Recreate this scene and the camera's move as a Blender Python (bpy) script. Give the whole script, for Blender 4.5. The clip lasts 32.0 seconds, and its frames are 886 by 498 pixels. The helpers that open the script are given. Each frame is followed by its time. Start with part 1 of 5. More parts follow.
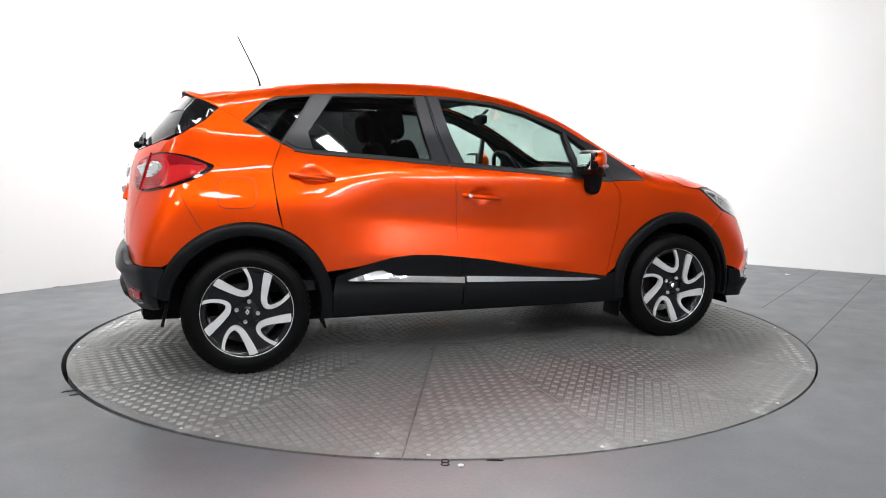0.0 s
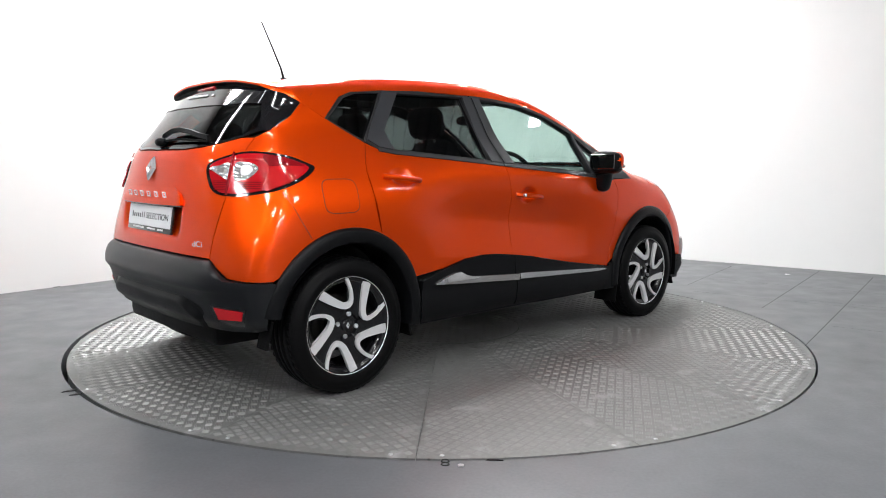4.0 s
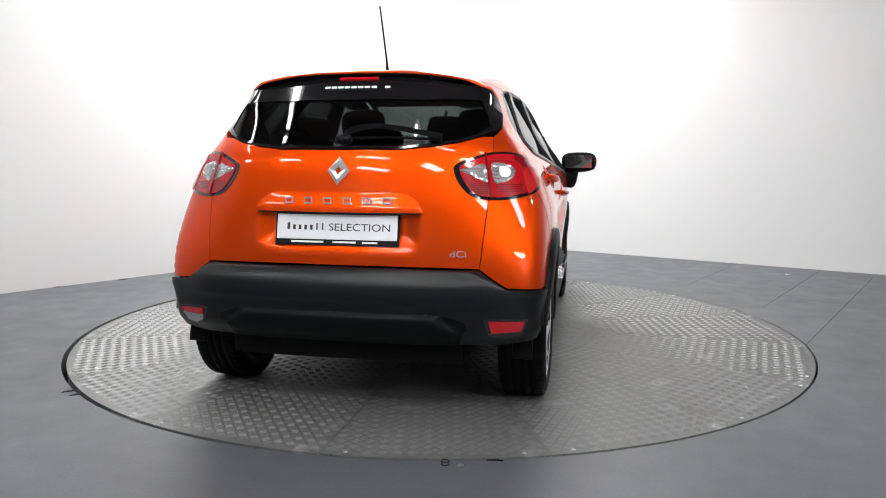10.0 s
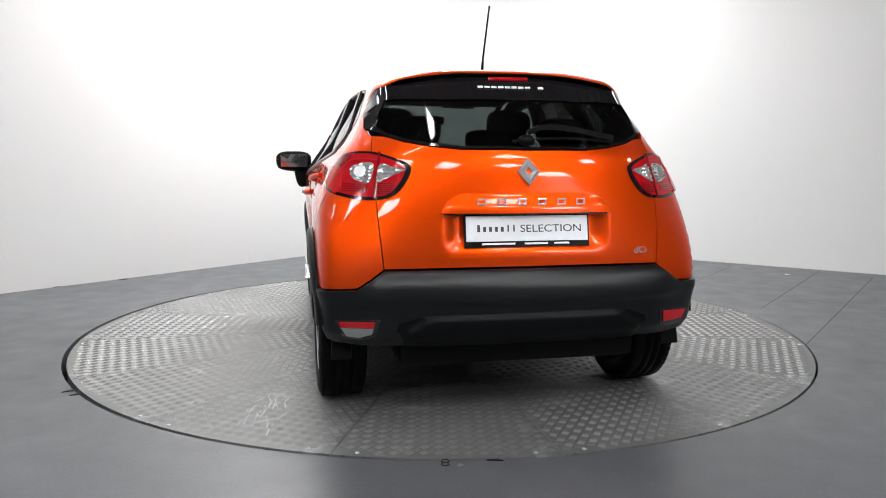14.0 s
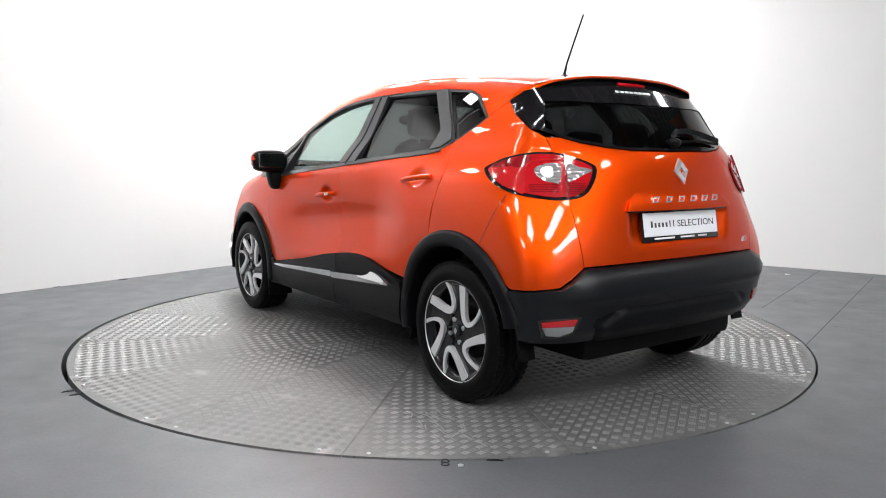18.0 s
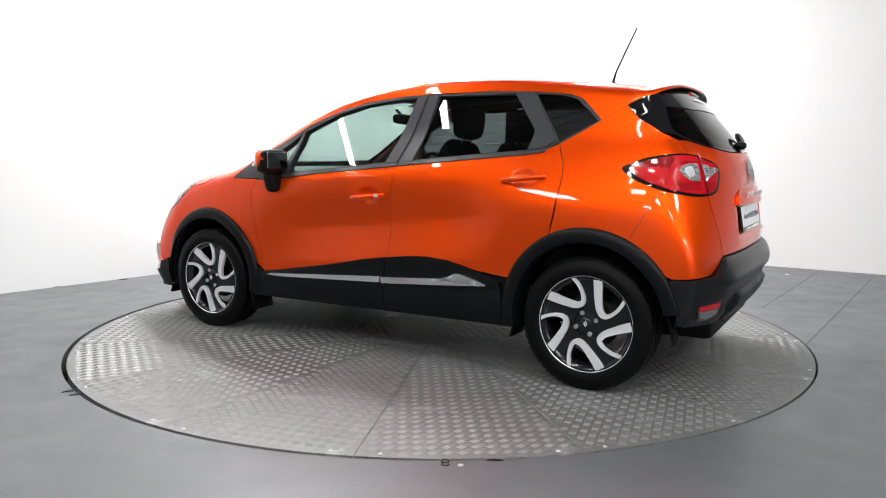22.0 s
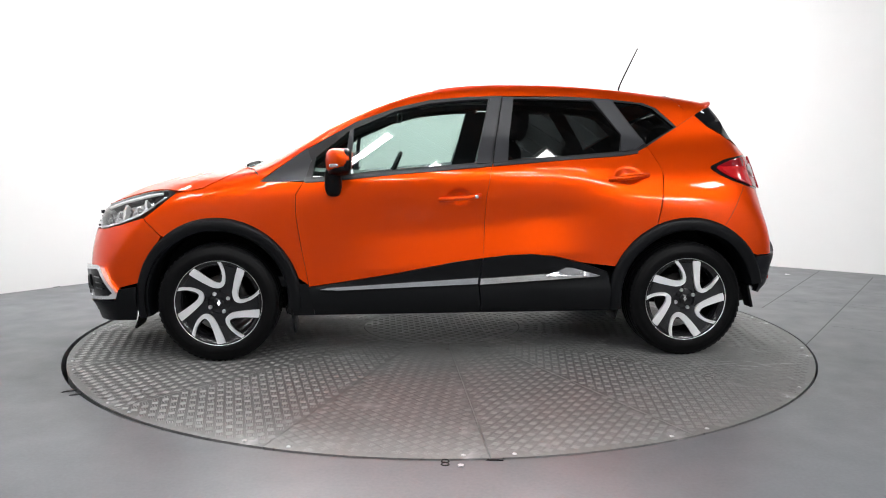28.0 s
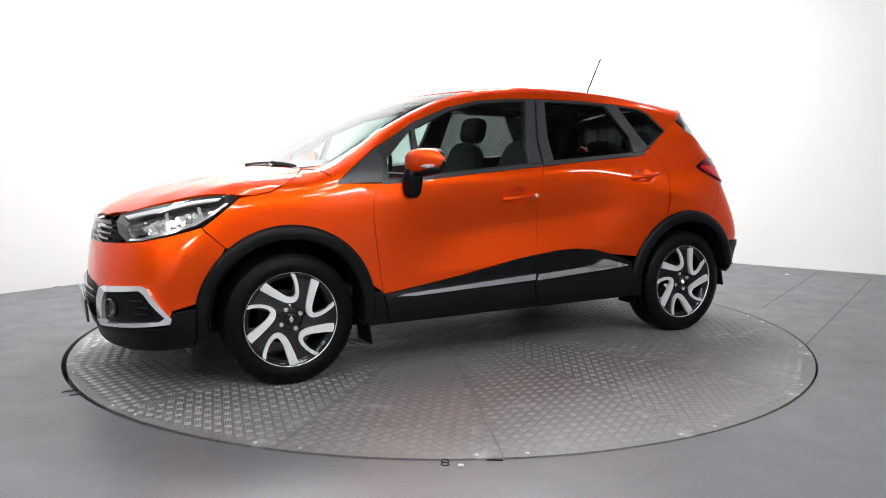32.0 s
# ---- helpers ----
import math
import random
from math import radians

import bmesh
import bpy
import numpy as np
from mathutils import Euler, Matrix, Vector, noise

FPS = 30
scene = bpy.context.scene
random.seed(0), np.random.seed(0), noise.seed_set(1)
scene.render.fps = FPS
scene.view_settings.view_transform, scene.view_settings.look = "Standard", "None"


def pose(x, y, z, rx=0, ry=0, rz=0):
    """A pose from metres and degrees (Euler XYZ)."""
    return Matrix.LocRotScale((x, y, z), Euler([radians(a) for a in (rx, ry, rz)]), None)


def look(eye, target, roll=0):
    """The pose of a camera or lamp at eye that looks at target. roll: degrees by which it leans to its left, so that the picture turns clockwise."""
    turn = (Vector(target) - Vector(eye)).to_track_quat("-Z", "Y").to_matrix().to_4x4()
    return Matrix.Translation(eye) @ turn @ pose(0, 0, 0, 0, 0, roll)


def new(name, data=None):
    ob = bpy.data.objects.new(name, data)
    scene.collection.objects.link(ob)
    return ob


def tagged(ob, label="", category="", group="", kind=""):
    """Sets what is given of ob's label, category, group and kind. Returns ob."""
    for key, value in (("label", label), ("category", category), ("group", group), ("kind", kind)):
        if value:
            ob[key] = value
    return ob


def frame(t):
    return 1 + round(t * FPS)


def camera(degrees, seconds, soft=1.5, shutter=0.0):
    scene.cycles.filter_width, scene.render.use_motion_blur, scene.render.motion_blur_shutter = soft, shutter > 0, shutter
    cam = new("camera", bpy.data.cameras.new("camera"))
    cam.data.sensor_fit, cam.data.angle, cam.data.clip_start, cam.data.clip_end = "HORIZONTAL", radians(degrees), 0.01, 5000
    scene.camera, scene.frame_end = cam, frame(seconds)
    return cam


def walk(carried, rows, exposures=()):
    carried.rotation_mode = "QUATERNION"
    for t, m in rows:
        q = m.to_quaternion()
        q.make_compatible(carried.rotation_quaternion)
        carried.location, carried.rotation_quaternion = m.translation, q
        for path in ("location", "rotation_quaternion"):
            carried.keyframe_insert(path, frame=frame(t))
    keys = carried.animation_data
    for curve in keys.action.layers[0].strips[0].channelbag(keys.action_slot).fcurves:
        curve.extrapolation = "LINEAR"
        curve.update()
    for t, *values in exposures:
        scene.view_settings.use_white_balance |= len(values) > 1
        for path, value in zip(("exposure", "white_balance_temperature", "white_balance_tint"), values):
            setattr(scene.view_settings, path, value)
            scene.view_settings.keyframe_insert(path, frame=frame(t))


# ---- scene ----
# A car turns on a showroom turntable before a fixed camera. The turntable's axis is the world's z axis.
cam = camera(61.75, 32.0, soft=1.0)
EYE = Vector((0.0, -4.907, 1.101))
AIM = EYE + 10 * Vector((0.00158, 0.99299, -0.11821))
walk(cam, [(0.0, look(EYE, AIM, 0.228)), (32.0, look(EYE, AIM, 0.228))], exposures=[(0.0, 0.0), (6.0, -0.10), (9.0, -0.37), (13.0, -0.51), (16.5, -0.38), (19.0, -0.18), (22.0, -0.04), (32.0, 0.0)])


def heading(t):
    """Turn of the turntable in degrees."""
    u = (t - 16) / 16
    return 113.64 + 5.9112 * (t - 16) + 0.242 * u ** 3


# ---- light ----
world = bpy.data.worlds.new("world")
scene.world = world
world.use_nodes = True
world.node_tree.nodes["Background"].inputs[0].default_value = (0.9, 0.95, 1.0, 1)
world.node_tree.nodes["Background"].inputs[1].default_value = 0.02
CEIL = 3.92


# ---- materials ----
def links(mat):
    mat.use_nodes = True
    return mat.node_tree.nodes, mat.node_tree.links, mat.node_tree.nodes["Principled BSDF"]


def put(bsdf, **values):
    for key, value in values.items():
        bsdf.inputs[key.replace("_", " ")].default_value = value


def plain(name, color, rough=0.5, metal=0.0, coat=0.0, grain=0.0, grain_scale=60.0, bump=0.0, bump_scale=300.0, spread=0.1, ior=1.45, spec=0.5):
    """A principled material with colour variation at two scales, roughness variation and fine relief."""
    mat = bpy.data.materials.new(name)
    n, l, b = links(mat)
    put(b, Base_Color=(*color, 1), Roughness=rough, Metallic=metal, Coat_Weight=coat, Coat_Roughness=0.02, IOR=ior, Specular_IOR_Level=spec)
    tc = n.new("ShaderNodeTexCoord")
    if grain:
        fine, broad, mix, ramp = n.new("ShaderNodeTexNoise"), n.new("ShaderNodeTexNoise"), n.new("ShaderNodeMath"), n.new("ShaderNodeMix")
        fine.inputs["Scale"].default_value, broad.inputs["Scale"].default_value = grain_scale, grain_scale / 14
        fine.inputs["Detail"].default_value, broad.inputs["Detail"].default_value = 5, 4
        l.new(tc.outputs["Object"], fine.inputs["Vector"]), l.new(tc.outputs["Object"], broad.inputs["Vector"])
        mix.operation = "ADD"
        l.new(fine.outputs["Fac"], mix.inputs[0]), l.new(broad.outputs["Fac"], mix.inputs[1])
        half = n.new("ShaderNodeMath")
        half.operation = "MULTIPLY"
        half.inputs[1].default_value = 0.5
        l.new(mix.outputs[0], half.inputs[0])
        ramp.data_type = "RGBA"
        ramp.inputs[6].default_value = (*[c * (1 - grain) for c in color], 1)
        ramp.inputs[7].default_value = (*[min(1, c * (1 + grain)) for c in color], 1)
        l.new(half.outputs[0], ramp.inputs[0]), l.new(ramp.outputs[2], b.inputs["Base Color"])
        r = n.new("ShaderNodeMapRange")
        r.inputs[3].default_value, r.inputs[4].default_value = max(0.02, rough - spread), min(1, rough + spread)
        l.new(broad.outputs["Fac"], r.inputs[0]), l.new(r.outputs[0], b.inputs["Roughness"])
    if bump:
        t, k = n.new("ShaderNodeTexNoise"), n.new("ShaderNodeBump")
        t.inputs["Scale"].default_value, t.inputs["Detail"].default_value = bump_scale, 3
        k.inputs["Strength"].default_value, k.inputs["Distance"].default_value = bump, 0.002
        l.new(tc.outputs["Object"], t.inputs["Vector"]), l.new(t.outputs["Fac"], k.inputs["Height"]), l.new(k.outputs[0], b.inputs["Normal"])
    return mat


def car_paint(name, color, deep):
    """Metallic flake paint under clear lacquer."""
    mat = bpy.data.materials.new(name)
    n, l, b = links(mat)
    put(b, Roughness=0.38, Metallic=0.72, Coat_Weight=1.0, Coat_Roughness=0.010, Coat_IOR=1.33, Specular_IOR_Level=0.25, Specular_Tint=(0.95, 0.34, 0.08, 1))
    tc, flake, mix = n.new("ShaderNodeTexCoord"), n.new("ShaderNodeTexVoronoi"), n.new("ShaderNodeMix")
    flake.inputs["Scale"].default_value = 900
    l.new(tc.outputs["Object"], flake.inputs["Vector"])
    mix.data_type = "RGBA"
    mix.inputs[6].default_value, mix.inputs[7].default_value = (*color, 1), (*deep, 1)
    sep = n.new("ShaderNodeSeparateColor")
    l.new(flake.outputs["Color"], sep.inputs[0]), l.new(sep.outputs[0], mix.inputs[0]), l.new(mix.outputs[2], b.inputs["Base Color"])
    return mat


def glass(name, tint, rough=0.0):
    """A thin tinted pane: it lets light straight through and mirrors by Fresnel."""
    mat = bpy.data.materials.new(name)
    n, l, b = links(mat)
    n.remove(b)
    out = n["Material Output"]
    clear, gloss, mix, edge = n.new("ShaderNodeBsdfTransparent"), n.new("ShaderNodeBsdfGlossy"), n.new("ShaderNodeMixShader"), n.new("ShaderNodeLayerWeight")
    steep, share = n.new("ShaderNodeMath"), n.new("ShaderNodeMath")
    steep.operation, share.operation = "POWER", "MULTIPLY_ADD"
    steep.inputs[1].default_value, share.inputs[1].default_value, share.inputs[2].default_value = 5.0, 0.70, 0.05
    clear.inputs[0].default_value, gloss.inputs[0].default_value, gloss.inputs[1].default_value = (*tint, 1), (1, 1, 1, 1), rough
    edge.inputs[0].default_value = 0.5
    l.new(edge.outputs["Facing"], steep.inputs[0]), l.new(steep.outputs[0], share.inputs[0]), l.new(share.outputs[0], mix.inputs[0]), l.new(clear.outputs[0], mix.inputs[1]), l.new(gloss.outputs[0], mix.inputs[2]), l.new(mix.outputs[0], out.inputs[0])
    return mat


def glow(name, color, strength):
    mat = bpy.data.materials.new(name)
    n, l, b = links(mat)
    put(b, Base_Color=(0.9, 0.9, 0.9, 1), Emission_Color=(*color, 1), Emission_Strength=strength)
    return mat


ORANGE = car_paint("orange_metallic_paint", (0.82, 0.073, 0.002), (0.66, 0.046, 0.001))
BLACK_PLASTIC = plain("black_textured_plastic", (0.003, 0.0033, 0.004), 0.40, grain=0.2, bump=0.2, bump_scale=900, spec=0.16)
BUMPER_PLASTIC = plain("satin_black_bumper_plastic", (0.004, 0.0046, 0.006), 0.33, grain=0.12, bump=0.1, bump_scale=1200, spread=0.02, spec=0.45)
GLOSS_BLACK = plain("gloss_black", (0.006, 0.006, 0.007), 0.08, coat=0.6)
PILLAR_GREY = plain("dark_grey_pillar_foil", (0.030, 0.031, 0.035), 0.30)
RUBBER = plain("rubber", (0.003, 0.003, 0.0033), 0.45, grain=0.25, bump=0.2, bump_scale=500, spec=0.09)
SEAL = plain("window_seal", (0.012, 0.012, 0.013), 0.4)
CHROME = plain("chrome", (0.86, 0.87, 0.88), 0.10, metal=0.72)
SATIN = plain("machined_aluminium", (0.70, 0.70, 0.71), 0.32, metal=0.45)
STRIP = plain("bright_trim_strip", (0.78, 0.78, 0.80), 0.13, metal=0.92)
RIM_BLACK = plain("black_wheel_lacquer", (0.006, 0.006, 0.007), 0.2, coat=0.3, spec=0.3)
BRAKE = plain("cast_brake_disc", (0.03, 0.029, 0.028), 0.5, metal=0.5, grain=0.25, grain_scale=120)
GLASS = glass("clear_window_glass", (0.60, 0.71, 0.675))
PRIVACY = glass("dark_privacy_glass", (0.10, 0.11, 0.11))
LENS = glass("clear_lamp_lens", (0.95, 0.95, 0.95))
RED_LENS = plain("red_lamp_plastic", (0.44, 0.005, 0.010), 0.12, coat=0.5, grain=0.25, grain_scale=40)
PINK_LENS = plain("pale_red_lamp_plastic", (0.48, 0.014, 0.016), 0.12, coat=0.5)
RED_DARK = plain("dark_red_lamp_plastic", (0.22, 0.004, 0.008), 0.14, coat=1.0)
CLEAR_LAMP = plain("silvered_lamp_plastic", (0.60, 0.58, 0.58), 0.14, metal=0.7, coat=1.0, grain=0.15, grain_scale=60)
CABIN = plain("dark_cabin_plastic", (0.035, 0.036, 0.04), 0.6, grain=0.2)
FABRIC = plain("dark_seat_fabric", (0.03, 0.03, 0.034), 0.9, grain=0.3, grain_scale=200, bump=0.4, bump_scale=800)
HEADLINER = plain("grey_headliner", (0.30, 0.30, 0.30), 0.9)
WHITE_PLATE = plain("white_plate_plastic", (0.82, 0.83, 0.86), 0.2, coat=0.5)
INK = plain("dark_ink", (0.05, 0.05, 0.06), 0.5)
PRINT = plain("white_print", (0.8, 0.8, 0.8), 0.5)
MIRROR = plain("mirror_glass", (0.9, 0.9, 0.9), 0.01, metal=1.0)
WALL = plain("white_wall_paint", (0.66, 0.66, 0.654), 0.75, grain=0.02, grain_scale=8, bump=0.04, bump_scale=150)
CEILING = plain("dark_ribbed_ceiling", (0.16, 0.16, 0.165), 0.6, grain=0.15, grain_scale=4)
PIT = plain("dark_pit_steel", (0.006, 0.006, 0.006), 0.7, grain=0.3)
LAMP_GLOW = glow("lit_ceiling_panel", (0.985, 0.992, 1.0), 49.0)
STEEL = plain("zinc_steel", (0.55, 0.56, 0.57), 0.35, metal=1.0, grain=0.2)


def floor_paint():
    """Grey floor paint: broad cloudy stains, fine speckle, faint scuffs, satin gloss."""
    mat = bpy.data.materials.new("grey_floor_paint")
    n, l, b = links(mat)
    tc = n.new("ShaderNodeTexCoord")
    broad, speck, scuff = n.new("ShaderNodeTexNoise"), n.new("ShaderNodeTexNoise"), n.new("ShaderNodeTexNoise")
    for t, s, d in ((broad, 0.7, 5), (speck, 70, 3), (scuff, 5, 6)):
        t.inputs["Scale"].default_value, t.inputs["Detail"].default_value = s, d
        l.new(tc.outputs["Object"], t.inputs["Vector"])
    ramp = n.new("ShaderNodeValToRGB")
    ramp.color_ramp.elements[0].position, ramp.color_ramp.elements[1].position = 0.3, 0.72
    ramp.color_ramp.elements[0].color, ramp.color_ramp.elements[1].color = (0.088, 0.093, 0.101, 1), (0.124, 0.129, 0.140, 1)
    mul = n.new("ShaderNodeMix")
    mul.data_type, mul.blend_type = "RGBA", "MULTIPLY"
    mul.inputs[0].default_value = 0.4
    l.new(broad.outputs["Fac"], ramp.inputs[0]), l.new(ramp.outputs[0], mul.inputs[6]), l.new(speck.outputs["Fac"], mul.inputs[7])
    l.new(mul.outputs[2], b.inputs["Base Color"])
    r = n.new("ShaderNodeMapRange")
    r.inputs[3].default_value, r.inputs[4].default_value = 0.26, 0.52
    l.new(scuff.outputs["Fac"], r.inputs[0]), l.new(r.outputs[0], b.inputs["Roughness"])
    k = n.new("ShaderNodeBump")
    k.inputs["Strength"].default_value, k.inputs["Distance"].default_value = 0.12, 0.002
    l.new(scuff.outputs["Fac"], k.inputs["Height"]), l.new(k.outputs[0], b.inputs["Normal"])
    return mat


def tread_alloy():
    """Worn aluminium tread plate: dull grey with scuffed, dirty and polished patches."""
    mat = bpy.data.materials.new("worn_aluminium_tread")
    n, l, b = links(mat)
    tc = n.new("ShaderNodeTexCoord")
    broad, fine = n.new("ShaderNodeTexNoise"), n.new("ShaderNodeTexNoise")
    for t, s, d in ((broad, 1.6, 6), (fine, 45, 4)):
        t.inputs["Scale"].default_value, t.inputs["Detail"].default_value = s, d
        l.new(tc.outputs["Object"], t.inputs["Vector"])
    ramp = n.new("ShaderNodeValToRGB")
    ramp.color_ramp.elements[0].position, ramp.color_ramp.elements[1].position = 0.32, 0.7
    ramp.color_ramp.elements[0].color, ramp.color_ramp.elements[1].color = (0.155, 0.155, 0.153, 1), (0.245, 0.248, 0.245, 1)
    mul = n.new("ShaderNodeMix")
    mul.data_type, mul.blend_type = "RGBA", "MULTIPLY"
    mul.inputs[0].default_value = 0.3
    l.new(broad.outputs["Fac"], ramp.inputs[0]), l.new(ramp.outputs[0], mul.inputs[6]), l.new(fine.outputs["Fac"], mul.inputs[7])
    # pale scuffs and dark spots
    smear, spot, pale, dark = n.new("ShaderNodeTexNoise"), n.new("ShaderNodeTexNoise"), n.new("ShaderNodeMix"), n.new("ShaderNodeMix")
    for t, s, d in ((smear, 3.1, 8), (spot, 14, 5)):
        t.inputs["Scale"].default_value, t.inputs["Detail"].default_value = s, d
        l.new(tc.outputs["Object"], t.inputs["Vector"])
    for m, src, lo, hi, col in ((pale, smear, 0.60, 0.72, (0.46, 0.465, 0.46, 1)), (dark, spot, 0.66, 0.74, (0.06, 0.06, 0.058, 1))):
        w = n.new("ShaderNodeMapRange")
        w.inputs[1].default_value, w.inputs[2].default_value, w.inputs[4].default_value = lo, hi, 0.75
        m.data_type = "RGBA"
        m.inputs[7].default_value = col
        l.new(src.outputs["Fac"], w.inputs[0]), l.new(w.outputs[0], m.inputs[0])
    l.new(mul.outputs[2], pale.inputs[6]), l.new(pale.outputs[2], dark.inputs[6]), l.new(dark.outputs[2], b.inputs["Base Color"])
    put(b, Metallic=0.6)
    r = n.new("ShaderNodeMapRange")
    r.inputs[3].default_value, r.inputs[4].default_value = 0.42, 0.66
    l.new(broad.outputs["Fac"], r.inputs[0]), l.new(r.outputs[0], b.inputs["Roughness"])
    return mat


BAR_TOPS = plain("polished_tread_bars", (0.225, 0.226, 0.224), 0.50, metal=0.6, grain=0.45, grain_scale=14, spread=0.12)
FLOOR = floor_paint()
TREAD = tread_alloy()


# ---- building helpers ----
def mesh_of(name, verts, faces, material, smooth=True):
    me = bpy.data.meshes.new(name)
    me.from_pydata([tuple(v) for v in verts], [], faces)
    me.materials.append(material)
    if smooth:
        me.polygons.foreach_set("use_smooth", [True] * len(me.polygons))
    me.update()
    return me


def part(name, bm, material, parent, label="", smooth=True):
    """Links a bmesh, or a (verts, faces) pair, as one mesh object under a thing or a part."""
    if isinstance(bm, tuple):
        me = mesh_of(name, bm[0], bm[1], material, smooth)
    else:
        me = bpy.data.meshes.new(name)
        bm.to_mesh(me)
        bm.free()
        me.materials.append(material)
        if smooth:
            me.polygons.foreach_set("use_smooth", [True] * len(me.polygons))
    ob = new(name, me)
    ob.parent = parent
    return tagged(ob, label)


def thing(name, bm, material, label, category, group="", kind="", smooth=False):
    ob = part(name, bm, material, None, label, smooth)
    return tagged(ob, label, category, group, kind)


def sharp(ob, degrees=35):
    """Keeps edges steeper than that many degrees crisp under smooth shading."""
    ob.data.set_sharp_from_angle(angle=radians(degrees))
    return ob


def merged(*meshes):
    verts, faces = [], []
    for v, f in meshes:
        n = len(verts)
        verts += list(v)
        faces += [tuple(i + n for i in q) for q in f]
    return verts, faces


def mirrored(mesh):
    v, f = mesh
    return [(p[0], -p[1], p[2]) for p in v], [tuple(reversed(q)) for q in f]


def moved(mesh, m):
    v, f = mesh
    return [tuple(m @ Vector(p)) for p in v], f


def block(sx, sy, sz, m=Matrix(), bevel=0.0, segments=2):
    bm = bmesh.new()
    bmesh.ops.create_cube(bm, size=1)
    bmesh.ops.scale(bm, vec=(sx, sy, sz), verts=bm.verts)
    if bevel:
        bmesh.ops.bevel(bm, geom=bm.edges[:], offset=bevel, segments=segments, affect="EDGES", profile=0.6)
    bmesh.ops.transform(bm, matrix=m, verts=bm.verts)
    out = [tuple(v.co) for v in bm.verts], [tuple(v.index for v in f.verts) for f in bm.faces]
    bm.free()
    return out


def lathe(profile, steps=48, axis="y", closed=False):
    """Turns a profile of (radius, height) pairs round an axis."""
    verts, faces, n = [], [], len(profile)
    for i in range(steps):
        a = 2 * math.pi * i / steps
        for r, h in profile:
            p = (r * math.cos(a), h, r * math.sin(a)) if axis == "y" else (r * math.cos(a), r * math.sin(a), h)
            verts.append(p)
    for i in range(steps):
        for k in range(n if closed else n - 1):
            a, b = i * n + k, i * n + (k + 1) % n
            c, d = ((i + 1) % steps) * n + (k + 1) % n, ((i + 1) % steps) * n + k
            faces.append((a, b, c, d) if axis == "y" else (d, c, b, a))
    return verts, faces


def tube(path, radius, sides=8, taper=1.0):
    """A round bar along a path of points, capped."""
    path = [Vector(p) for p in path]
    verts, faces = [], []
    for i, p in enumerate(path):
        d = (path[min(i + 1, len(path) - 1)] - path[max(i - 1, 0)]).normalized()
        u = d.orthogonal().normalized() if i == 0 else (u - d * u.dot(d)).normalized()
        w = d.cross(u)
        r = radius * (1 + (taper - 1) * i / max(1, len(path) - 1))
        verts += [tuple(p + (u * math.cos(a) + w * math.sin(a)) * r) for a in (2 * math.pi * k / sides for k in range(sides))]
    for i in range(len(path) - 1):
        for k in range(sides):
            a, b = i * sides + k, i * sides + (k + 1) % sides
            faces.append((a, b, b + sides, a + sides))
    faces.append(tuple(reversed(range(sides))))
    faces.append(tuple(range((len(path) - 1) * sides, len(path) * sides)))
    return verts, faces


def smooth_path(points, steps=8, closed=False):
    """A Catmull-Rom curve through points."""
    pts = [Vector(p) for p in points]
    n, out = len(pts), []
    for i in range(n if closed else n - 1):
        q = [pts[(i + k) % n] if closed else pts[min(max(i + k, 0), n - 1)] for k in (-1, 0, 1, 2)]
        for s in range(steps):
            t = s / steps
            out.append(0.5 * (2 * q[1] + (q[2] - q[0]) * t + (2 * q[0] - 5 * q[1] + 4 * q[2] - q[3]) * t * t + (3 * q[1] - q[0] - 3 * q[2] + q[3]) * t ** 3))
    return out if closed else out + [pts[-1]]


# ---- the room ----
CORNER = Vector((-0.10, 5.40, 0))
WAY_L, WAY_R = Vector((-0.634, -0.773, 0)), Vector((0.823, -0.568, 0))
LONG = 13.5


def wall(name, a, b, thick=0.2, label="plain white painted studio wall", material=None):
    a, b = Vector(a), Vector(b)
    d = (b - a).normalized()
    out = Vector((d.y, -d.x, 0)) * thick
    verts = [a, b, b + out, a + out]
    verts = [tuple(v) for v in verts] + [tuple(v + Vector((0, 0, CEIL))) for v in verts]
    faces = [(0, 1, 5, 4), (1, 2, 6, 5), (2, 3, 7, 6), (3, 0, 4, 7), (4, 5, 6, 7), (3, 2, 1, 0)]
    return thing(name, (verts, faces), material or WALL, label, "wall", kind="structure")


END_L, END_R = CORNER + WAY_L * LONG, CORNER + WAY_R * LONG
BACK = END_L + END_R - CORNER
# each wall runs so that its thickness lies outside the room
wall("wall_west", CORNER, END_L)
wall("wall_east", END_R, CORNER)
DARK_WALL = plain("dark_grey_wall_paint", (0.27, 0.27, 0.275), 0.7, grain=0.15, grain_scale=5)
wall("wall_south", BACK, END_R, label="plain dark grey wall behind the camera", material=DARK_WALL)
wall("wall_north", END_L, BACK, label="plain dark grey wall behind the camera", material=DARK_WALL)

RADIUS = 2.261


